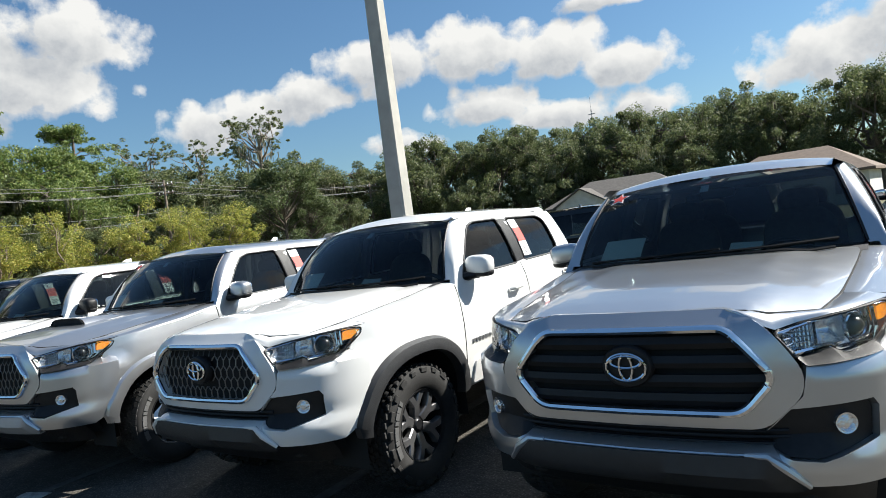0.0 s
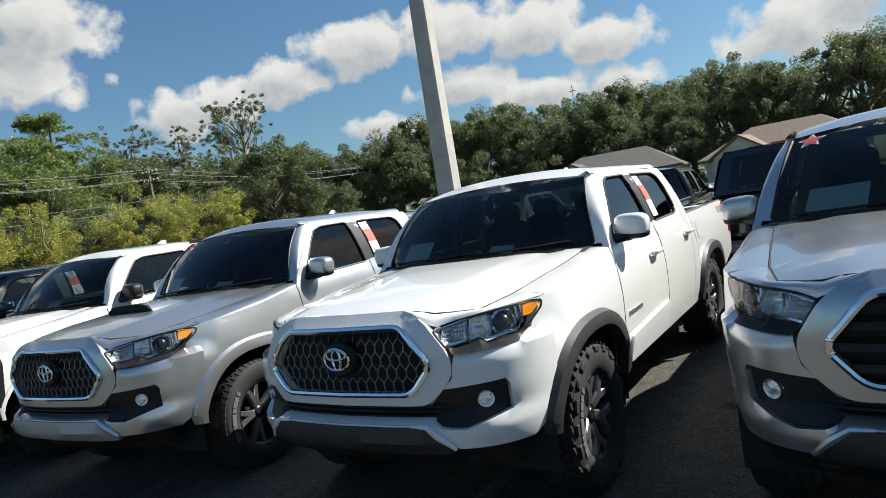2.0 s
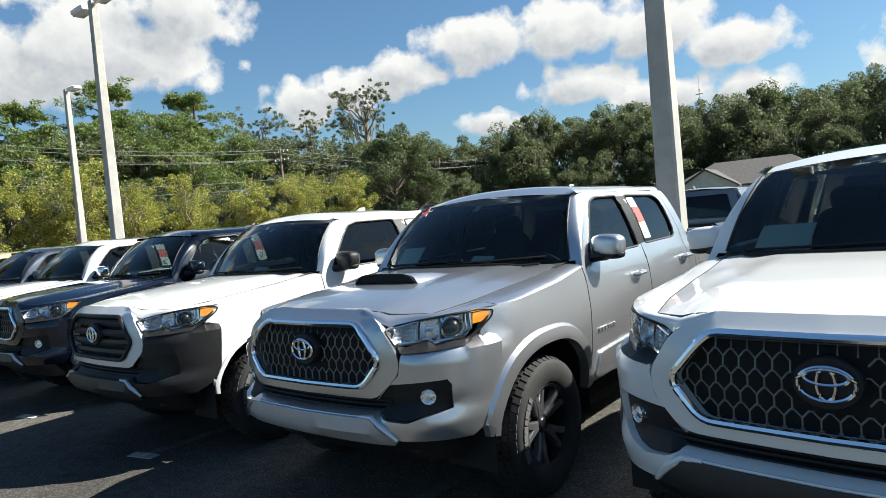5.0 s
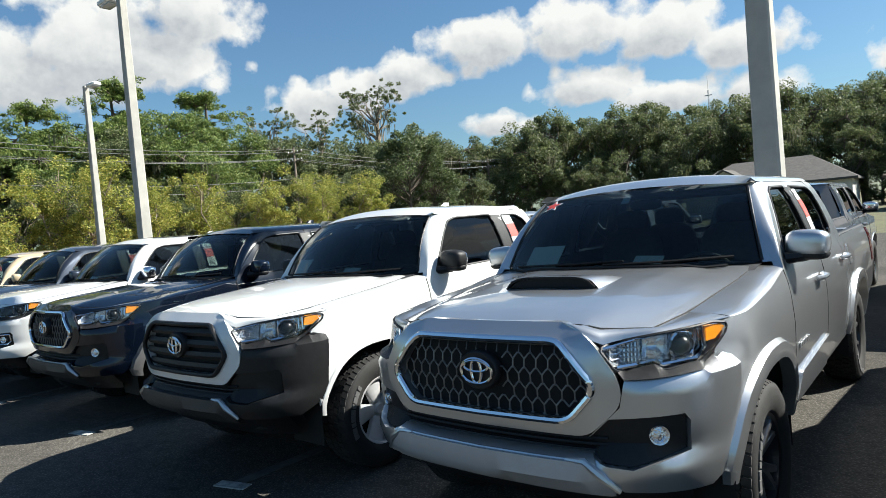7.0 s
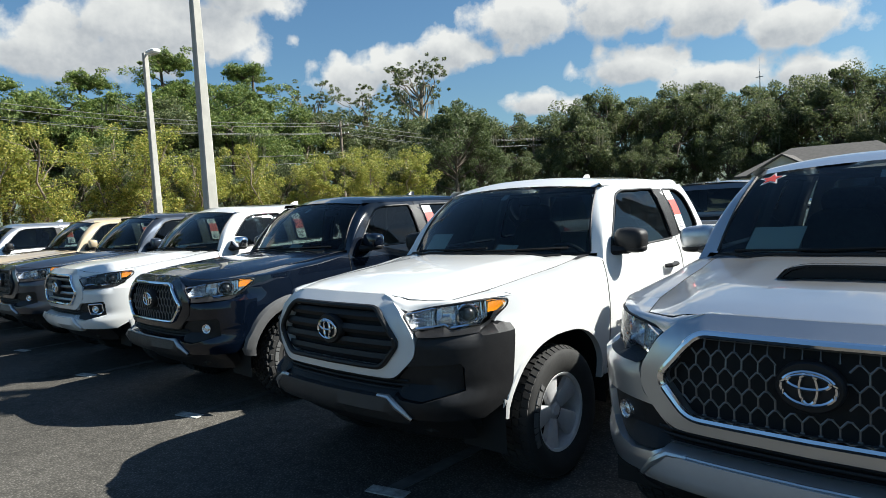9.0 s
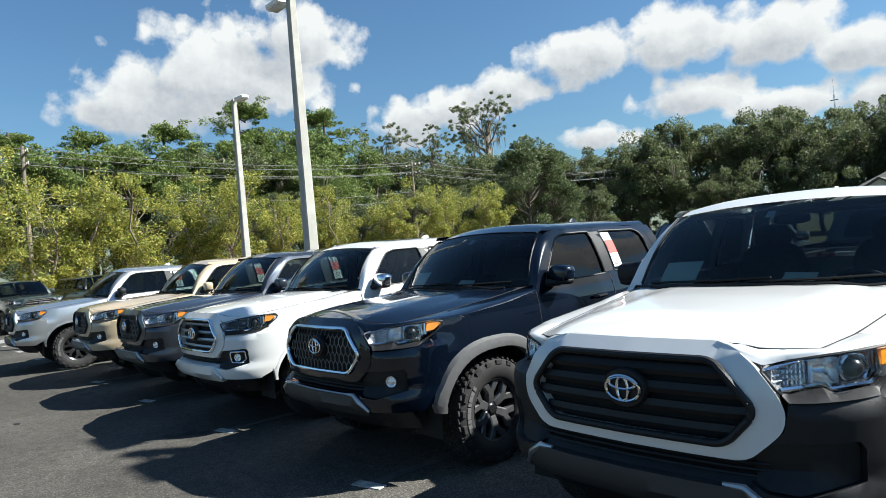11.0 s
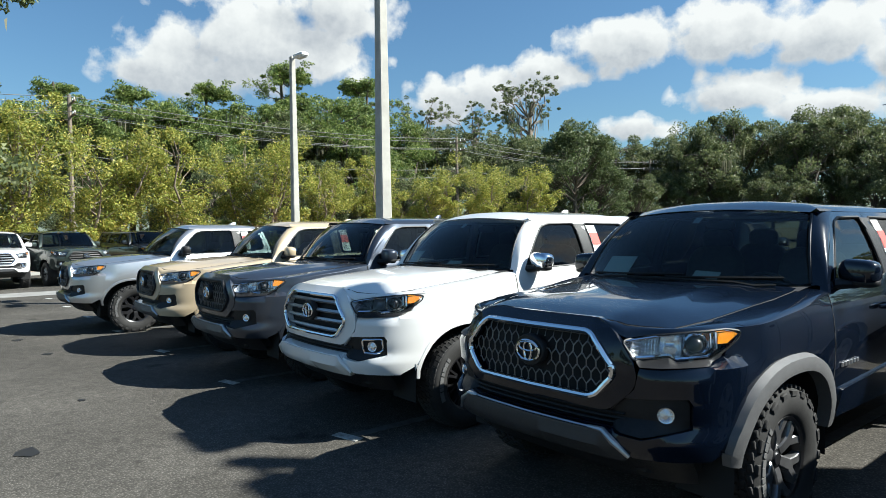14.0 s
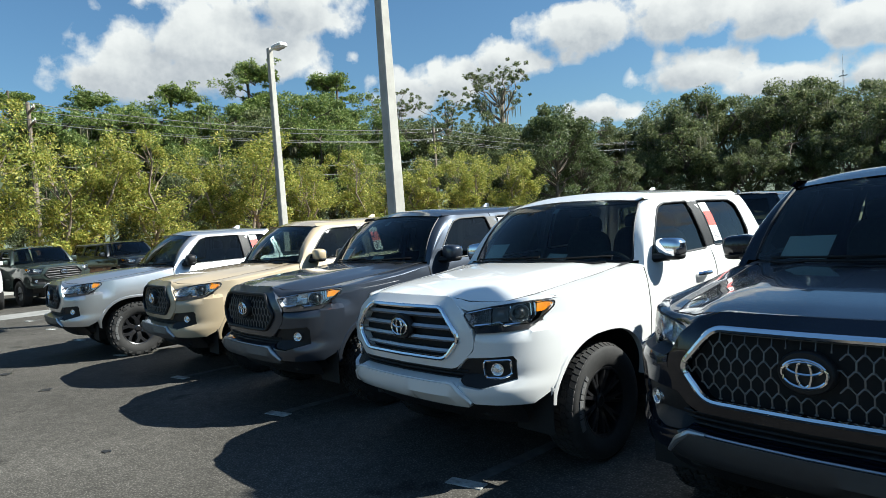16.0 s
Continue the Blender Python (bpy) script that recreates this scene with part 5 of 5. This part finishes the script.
# ---- foliage ----
def leaf_mat(name, c1, c2, c3):
    m = bpy.data.materials.new(name)
    m.use_nodes = True
    nt = m.node_tree
    b = nt.nodes["Principled BSDF"]
    gi = nt.nodes.new("ShaderNodeNewGeometry")
    r = nt.nodes.new("ShaderNodeValToRGB")
    r.color_ramp.elements.new(0.5)
    for e, p, c in zip(r.color_ramp.elements, (0.0, 0.55, 1.0), (c1, c2, c3)):
        e.position, e.color = p, (*c, 1)
    nt.links.new(gi.outputs["Random Per Island"], r.inputs[0])
    nt.links.new(r.outputs[0], b.inputs["Base Color"])
    b.inputs["Roughness"].default_value = 0.55
    tr = nt.nodes.new("ShaderNodeBsdfTranslucent")
    nt.links.new(r.outputs[0], tr.inputs[0])
    mx = nt.nodes.new("ShaderNodeMixShader")
    mx.inputs[0].default_value = 0.42
    nt.links.new(b.outputs[0], mx.inputs[1])
    nt.links.new(tr.outputs[0], mx.inputs[2])
    nt.links.new(mx.outputs[0], nt.nodes["Material Output"].inputs[0])
    return m


M_BARK = mat("grey_brown_bark", (0.13, 0.105, 0.08), 0.95, vary=0.4, scale=6, bump=0.6, bump_scale=18)
M_BARKP = mat("pale_bark", (0.26, 0.21, 0.16), 0.9, vary=0.35, scale=6, bump=0.4, bump_scale=18)
# yellow-green of their own; the two lighter tones are raised to look sunlit
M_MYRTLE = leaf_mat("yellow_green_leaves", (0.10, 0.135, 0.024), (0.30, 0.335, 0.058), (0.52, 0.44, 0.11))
M_OAK = leaf_mat("dark_oak_leaves", (0.046, 0.068, 0.026), (0.115, 0.145, 0.056), (0.25, 0.265, 0.12))
M_PINE = leaf_mat("bright_green_needles", (0.055, 0.098, 0.022), (0.145, 0.205, 0.050), (0.29, 0.33, 0.10))
M_BUSH = leaf_mat("deep_green_leaves", (0.034, 0.058, 0.018), (0.080, 0.112, 0.038), (0.18, 0.21, 0.09))
M_MOSS = leaf_mat("grey_hanging_moss", (0.11, 0.12, 0.075), (0.17, 0.17, 0.11), (0.24, 0.23, 0.15))


def leaves(clumps, per, size, rng, flat=0.75):
    """Many small bent leaf sprays round the given clumps (x, y, z, radius)."""
    cl = np.repeat(np.array(clumps), per, axis=0)
    n = len(cl)
    d = rng.normal(size=(n, 3))
    d /= np.linalg.norm(d, axis=1)[:, None]
    c = cl[:, :3] + d * (cl[:, 3] * rng.uniform(0.25, 1.0, n) ** 0.6)[:, None] * np.array([1, 1, flat])
    a = rng.normal(size=(n, 3))
    a /= np.linalg.norm(a, axis=1)[:, None]
    b = np.cross(a, rng.normal(size=(n, 3)))
    b /= np.linalg.norm(b, axis=1)[:, None]
    s = (size * rng.uniform(0.5, 1.3, n))[:, None]
    up = np.cross(a, b) * s * 0.25
    v = np.stack([c - a * s * 0.9 + b * s * 0.52, c + a * s * 1.1 + up, c - a * s * 0.9 - b * s * 0.52], 1).reshape(-1, 3)
    f = np.arange(n * 3).reshape(-1, 3)
    return v, f


def raw_mesh(name, v, f, material):
    me = bpy.data.meshes.new(name)
    me.from_pydata(v.tolist(), [], f.tolist())
    me.materials.append(material)
    return me


def limb(g, p, q, r0, r1, rng, bend=0.08, n=5):
    p, q = Vector(p), Vector(q)
    l = (q - p).length
    off = [Vector(rng.normal(size=3)) * bend * l for _ in range(n + 1)]
    off[0] = off[-1] = Vector((0, 0, 0))
    g.tube([p.lerp(q, i / n) + off[i] * 0.5 for i in range(n + 1)], [r0 + (r1 - r0) * i / n for i in range(n + 1)], 7)


def tree_kind(kind, seed):
    """Meshes of one tree: trunk and limbs, crown, and moss where it hangs."""
    rng = np.random.default_rng(seed)
    g = Geo()
    moss = []
    if kind == "myrtle":
        cl = []
        for k in range(6):
            a, rr = rng.uniform(0, 6.28), rng.uniform(0.9, 2.3)
            tip = (rr * math.cos(a), rr * math.sin(a), rng.uniform(4.5, 6.6))
            limb(g, (0.15 * math.cos(a), 0.15 * math.sin(a), -0.1), tip, 0.09, 0.02, rng, 0.06)
            for w in np.linspace(0.28, 1.08, 13):
                cl.append((tip[0] * w + rng.normal() * 0.7, tip[1] * w + rng.normal() * 0.7, tip[2] * w + rng.normal() * 0.35, rng.uniform(0.25, 0.72)))
                if w > 0.4:
                    limb(g, (tip[0] * w * 0.8, tip[1] * w * 0.8, tip[2] * w * 0.8), cl[-1][:3], 0.025, 0.006, rng, 0.05, 3)
        v, f = leaves(cl, 290, 0.062, rng, 1.0)
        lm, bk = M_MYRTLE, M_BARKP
    elif kind in ("oak", "elm"):
        cl = []
        limb(g, (0, 0, -0.3), (0.3, 0.2, 5.0), 0.5, 0.32, rng, 0.04)
        for k in range(15):
            a, rr = k * 0.83 + rng.uniform(0, 0.5), rng.uniform(1.2, 5.6)
            tip = (rr * math.cos(a), rr * math.sin(a), rng.uniform(8.5, 13.2) - rr * rr * 0.11)
            limb(g, (0.3, 0.2, rng.uniform(3.5, 5.0)), tip, 0.22, 0.05, rng, 0.1)
            for j in range(7):
                q = (tip[0] + rng.normal() * 1.2, tip[1] + rng.normal() * 1.2, tip[2] + rng.normal() * 0.8, rng.uniform(0.5, 1.35))
                cl.append(q)
                limb(g, tip, q[:3], 0.06, 0.02, rng, 0.08, 3)
                if rng.uniform() < 0.2:
                    moss.append((q[0], q[1], q[2] - q[3] * 0.8, 0.35))
        for j in range(16):
            cl.append((rng.normal() * 2.8, rng.normal() * 2.8, rng.uniform(3.0, 7.0), rng.uniform(0.9, 1.6)))
        v, f = leaves(cl, 300, 0.128, rng, 0.8)
        lm, bk = (M_OAK if kind == "oak" else M_PINE), M_BARK
    elif kind == "pine":
        cl = []
        limb(g, (0, 0, -0.3), (rng.normal() * 0.5, rng.normal() * 0.5, 19.0), 0.34, 0.09, rng, 0.012, 8)
        for k in range(64):
            z = 7.5 + 11.0 * rng.uniform() ** 0.85
            a, rr = rng.uniform(0, 6.28), rng.uniform(0.7, 3.6) * min(1.0, max(0.25, (20.4 - z) / 5.5))
            tip = (rr * math.cos(a), rr * math.sin(a), z + rng.uniform(0.2, 1.3) * min(1.0, rr / 1.5))
            limb(g, (0, 0, z), tip, 0.08, 0.02, rng, 0.12)
            for j in range(6):
                w = rng.uniform(0.35, 1.15)
                cl.append((tip[0] * w + rng.normal() * 0.45, tip[1] * w + rng.normal() * 0.45, z + (tip[2] - z) * w + rng.normal() * 0.35, rng.uniform(0.2, 0.8)))
        v, f = leaves(cl, 95, 0.115, rng, 0.7)
        lm, bk = M_PINE, M_BARK
    elif kind == "snag":
        cl = []
        limb(g, (0, 0, -0.3), (0.4, 0.3, 15.0), 0.42, 0.2, rng, 0.015, 8)
        for k in range(20):
            z = rng.uniform(10.0, 15.0)
            a, rr = rng.uniform(0, 6.28), rng.uniform(1.2, 4.2)
            tip = (rr * math.cos(a), rr * math.sin(a), z + rng.uniform(1.5, 4.5))
            limb(g, (0.35, 0.25, z), tip, 0.11, 0.025, rng, 0.14)
            for j in range(7):
                cl.append((tip[0] + rng.normal() * 0.75, tip[1] + rng.normal() * 0.75, tip[2] + rng.normal() * 0.45, rng.uniform(0.15, 0.45)))
                if j < 3:
                    limb(g, tip, cl[-1][:3], 0.03, 0.01, rng, 0.1, 3)
            moss.append((tip[0] * 0.6, tip[1] * 0.6, z + 0.6, 0.3))
        v, f = leaves(cl, 80, 0.095, rng, 0.7)
        lm, bk = M_OAK, M_BARKP
    else:
        cl = []
        limb(g, (0, 0, -0.2), (0, 0, 7.5), 0.25, 0.05, rng, 0.02)
        for k in range(80):
            z = rng.uniform(0.9, 10.6)
            R = 4.2 * math.sin(math.pi * min(1, max(0.12, (z + 1.0) / 12.4))) ** 0.8
            a, rr = rng.uniform(0, 6.28), R * rng.uniform(0.55, 1.0)
            cl.append((rr * math.cos(a), rr * math.sin(a), z, rng.uniform(0.5, 1.1)))
            limb(g, (0, 0, z * 0.65), cl[-1][:3], 0.06, 0.012, rng, 0.06, 3)
        v, f = leaves(cl, 270, 0.115, rng)
        lm, bk = M_BUSH, M_BARK
    out = [("trunk", mesh_of(g, "trunk", bk)), ("crown", raw_mesh("crown", v, f, lm))]
    if moss:
        pts = []
        for x, y, z, r in moss:
            for j in range(14):
                px, py, l = x + rng.normal() * r, y + rng.normal() * r, rng.uniform(0.4, 1.5)
                w, a = rng.uniform(0.02, 0.07), rng.uniform(0, 3.14)
                ex, ey = w * math.cos(a), w * math.sin(a)
                pts += [(px - ex, py - ey, z), (px + ex, py + ey, z + 0.1), (px + ex * 0.3, py + ey * 0.3, z - l), (px - ex * 0.5, py - ey * 0.5, z - l * 0.7)]
        n = len(pts) // 4
        i = np.arange(n)[:, None] * 4
        out.append(("hanging_moss", raw_mesh("hanging_moss", np.array(pts), np.concatenate([i + [0, 1, 2], i + [0, 2, 3]], 1).reshape(-1, 3), M_MOSS)))
    return out


KINDS = {k: [tree_kind(k, 10 * i + j) for j in range(n)] for i, (k, n) in enumerate((("myrtle", 4), ("oak", 4), ("pine", 3), ("snag", 2), ("dense", 2), ("elm", 3)))}
HEIGHT = {"myrtle": 7.0, "oak": 13.6, "pine": 20.0, "snag": 18.0, "dense": 11.3, "elm": 13.6}
LABEL = {"myrtle": "yellow-green multi-stemmed small tree at the lot's edge", "oak": "broad dark green oak hung with grey moss", "elm": "broad bright green broadleaf tree", "pine": "tall slender tree with a sparse bright green crown",
         "snag": "tall gnarled half-bare tree against the sky", "dense": "dense dark green tree leafed to the ground"}
rt = random.Random(7)


def tree(kind, x, y, h, wide=1.0, group="trees along the lot"):
    top = tagged(new("tree"), LABEL[kind], "tree", group)
    k = h / HEIGHT[kind]
    top.matrix_world = pose(x, y, 0, 0, 0, rt.uniform(0, 360)) @ Matrix.Diagonal((k * wide, k * wide, k, 1))
    for n2, me in rt.choice(KINDS[kind]):
        ob = part(n2, me, None, top)
        if n2 == "hanging_moss":
            tagged(ob, kind="stuff")


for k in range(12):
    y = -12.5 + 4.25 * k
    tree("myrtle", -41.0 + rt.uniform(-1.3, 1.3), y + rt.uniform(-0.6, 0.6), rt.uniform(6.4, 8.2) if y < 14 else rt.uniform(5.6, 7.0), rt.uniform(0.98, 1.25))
tree("dense", -42.5, 43.5, 11.6, 1.05)
tree("dense", -45.0, 50.0, 7.5)
tree("oak", -38.6, -5.1, 16.5, 0.85)
# skyline: bearing, rise above the eye (degrees), kind, distance
SKY_LINE = ((-93, 9, "oak", 70), (-89, 9.5, "oak", 72), (-82, 11.6, "pine", 78), (-79.5, 10, "elm", 76), (-77, 11.6, "pine", 80), (-73.5, 10.4, "elm", 78), (-71, 12.2, "pine", 80), (-68, 10.6, "elm", 78),
            (-65, 14.0, "pine", 82), (-62.5, 11.0, "elm", 80), (-59, 13.2, "pine", 84), (-57, 9.5, "elm", 82), (-75.5, 9.6, "elm", 82), (-70, 9.0, "elm", 74), (-84, 9.6, "elm", 80), (-65.5, 9.5, "oak", 74), (-60, 9.3, "elm", 74), (-54, 10.6, "snag", 96), (-49.5, 10.1, "snag", 92), (-51.5, 8.8, "oak", 88),
            (-44.5, 12.6, "snag", 104), (-47, 8.6, "oak", 92), (-42, 8.8, "oak", 92), (-38.5, 7.6, "oak", 100), (-35, 7.0, "oak", 105), (-31.5, 7.4, "oak", 100))
for a, e, kind, d in SKY_LINE:
    a = radians(a)
    tree(kind, -2 + d * math.sin(a), -2.5 + d * math.cos(a), 1.6 + d * math.tan(radians(e)), {"oak": 1.15, "pine": 1.25}.get(kind, 1.0), "woods beyond the lot")
for k in range(15):
    a = radians(-29.5 + 3.0 * k)
    d = 88 + 8 * (k % 2)
    e = 8.3 - 0.05 * k + (0.7 if k % 3 == 0 else 0)
    tree("oak", -2 + d * math.sin(a), -2.5 + d * math.cos(a), 1.6 + d * math.tan(radians(e)), 1.0, "oak wood beyond the lot")
for k in range(34):
    a = radians(-94 + 3.0 * k + rt.uniform(-1, 1))
    d = (66 if a < radians(-36) else 84) + rt.uniform(-3, 4)
    tree("oak" if k % 3 else "dense", -2 + d * math.sin(a), -2.5 + d * math.cos(a), rt.uniform(6.5, 9.0), 1.0, "undergrowth of the woods")
# unseen trees added behind the camera, closing the view and filling reflections
for k in range(13):
    tree("dense", -60 + 11 * k, -52 + rt.uniform(-4, 4), rt.uniform(6, 9), 1.1, "trees across the street")


# ---- houses ----
M_ROOF = mat("grey_brown_shingle", (0.10, 0.092, 0.085), 0.9, vary=0.3, scale=3, bump=0.4, bump_scale=40)
M_ROOFB = mat("brown_shingle", (0.17, 0.125, 0.095), 0.9, vary=0.25, scale=3, bump=0.4, bump_scale=40)
M_WALLW = mat("pale_siding", (0.58, 0.57, 0.54), 0.8, vary=0.18, scale=1.5, bump=0.2)
M_PANE = mat("dark_window_pane", (0.03, 0.035, 0.04), 0.1, vary=0.2, scale=3)


def house(x, y, turn, L, D, wall, ridge, roof, label):
    top = tagged(new("house"), label, "house", "houses beyond the lot")
    top.matrix_world = pose(x, y, 0, 0, 0, turn)
    part("wall", Geo().box((0, 0, wall / 2), (L, D, wall), None, 0.01), M_WALLW, top, "", False)
    g = Geo()
    hx, hy, e = L / 2 + 0.5, D / 2 + 0.5, L / 2 - D * 0.34
    g.v = [(-hx, -hy, wall), (hx, -hy, wall), (hx, hy, wall), (-hx, hy, wall), (-e, 0, ridge), (e, 0, ridge), (-hx, -hy, wall - 0.2), (hx, -hy, wall - 0.2), (hx, hy, wall - 0.2), (-hx, hy, wall - 0.2)]
    g.f = [(0, 1, 5, 4), (1, 2, 5), (2, 3, 4, 5), (3, 0, 4), (0, 6, 7, 1), (1, 7, 8, 2), (2, 8, 9, 3), (3, 9, 6, 0), (6, 9, 8, 7)]
    part("roof", g, roof, top, "", False)
    # front gable
    g = Geo()
    gx, gw, gy = -L * 0.22, L * 0.19, -hy - 0.9
    gz = wall + (ridge - wall) * 0.62
    g.v = [(gx - gw, gy, wall), (gx + gw, gy, wall), (gx, gy, gz), (gx - gw, 0, wall), (gx + gw, 0, wall), (gx, 0, gz), (gx - gw, gy, 0), (gx + gw, gy, 0), (gx - gw, 0, 0), (gx + gw, 0, 0)]
    g.f = [(0, 1, 2), (6, 7, 1, 0), (7, 9, 4, 1), (6, 0, 3, 8)]
    part("gable_wall", g, M_WALLW, top, "", False)
    g = Geo()
    o = 0.35
    for s in (-1, 1):
        k = len(g.v)
        a, b = Vector((gx + s * (gw + o), 0, wall - o * (gz - wall) / gw)), Vector((gx, 0, gz))
        for yy in (gy - o, 0.5):
            for p in (a, b):
                for dz in (0.03, 0.2):
                    g.v.append((p.x, yy, p.z + dz))
        g.f += [tuple(k + i for i in q) for q in ((0, 1, 3, 2), (4, 6, 7, 5), (0, 4, 5, 1), (2, 3, 7, 6), (1, 5, 7, 3), (0, 2, 6, 4))]
    part("gable_roof", g, roof, top, "", False)
    for wx in (-L * 0.22, L * 0.12, L * 0.36):
        wy = -D / 2 if wx > -L * 0.1 else gy
        w = part("window", Geo().box((wx, wy, wall * 0.52), (1.5, 0.12, 1.3)), M_WALLW, top)
        part("pane", Geo().box((wx, wy - 0.05, wall * 0.52), (1.3, 0.06, 1.1)), M_PANE, w)


house(-17.5, 73, 4, 15, 11, 3.0, 5.7, M_ROOF, "pale single-storey house with a grey hip roof")
house(0.6, 61, -8, 11.5, 9, 2.6, 4.9, M_ROOFB, "pale single-storey house with a brown hip roof")

# ---- utility poles and wires ----
M_WOODP = mat("weathered_pole_wood", (0.22, 0.18, 0.14), 0.9, vary=0.3, scale=5, bump=0.4, bump_scale=30)
M_WIRE = mat("pale_cable", (0.16, 0.16, 0.15), 0.6, vary=0.2, scale=3)
POLES = [(-51.0, -26.0), (-51.0, 5.0), (-51.0, 36.7), (-52.0, 70.0), (-40.0, 92.0), (2.0, 112.0)]
for px, py in POLES:
    top = tagged(new("utility_pole"), "weathered wooden utility pole with crossarms", "utility pole", "utility poles")
    top.matrix_world = pose(px, py, 0)
    part("pole", Geo().tube([(0, 0, -0.5), (0, 0, 5), (0, 0, 10.4)], [0.17, 0.14, 0.11], 8), M_WOODP, top)
    for z in (9.9, 9.1):
        am = part("crossarm", Geo().box((0, 0.12, z), (2.2, 0.1, 0.12)), M_WOODP, top)
        for q in (-1.0, -0.4, 0.4, 1.0):
            part("insulator", Geo().tube([(q, 0.12, z + 0.05), (q, 0.12, z + 0.22)], 0.04, 6), M_HEAD, am)
for ox, z in ((-1.0, 10.1), (1.0, 10.1), (-0.4, 9.3), (0.4, 9.3), (0.15, 7.4), (0.15, 6.7)):
    g = Geo()
    for (ax, ay), (bx, by) in zip(POLES, POLES[1:]):
        g.tube([(ax + ox + (bx - ax) * t, ay + (by - ay) * t, z - 2.8 * t * (1 - t)) for t in span(0, 1, 12)], 0.022, 5)
    tagged(new("overhead_wire", mesh_of(g, "overhead_wire", M_WIRE)), "thin overhead cable strung between wooden poles", "cable", "overhead wires")

# ---- distant radio mast ----
M_MAST = mat("pale_mast_steel", (0.35, 0.36, 0.38), 0.6, 0.3, vary=0.2, scale=2)
mast = tagged(new("radio_mast"), "thin distant radio mast above the trees", "radio mast")
mast.matrix_world = pose(-116, 381, 0)
for a in range(3):
    ca, sa = math.cos(a * 2.094), math.sin(a * 2.094)
    part("mast_leg", Geo().tube([(0.9 * ca, 0.9 * sa, 0), (0.25 * ca, 0.25 * sa, 66)], 0.10, 5), M_MAST, mast)
for k in range(12):
    z = 5.5 * k + 3
    r = 0.9 - 0.65 * z / 66
    part("mast_brace", Geo().tube([(r * math.cos(a * 2.094), r * math.sin(a * 2.094), z) for a in range(3)], 0.06, 5, True), M_MAST, mast)
part("antenna", Geo().tube([(0, 0, 65), (0, 0, 74)], 0.07, 5), M_MAST, mast)
part("antenna_arm", Geo().box((0, 0, 63), (4.0, 0.3, 0.5)), M_MAST, mast)
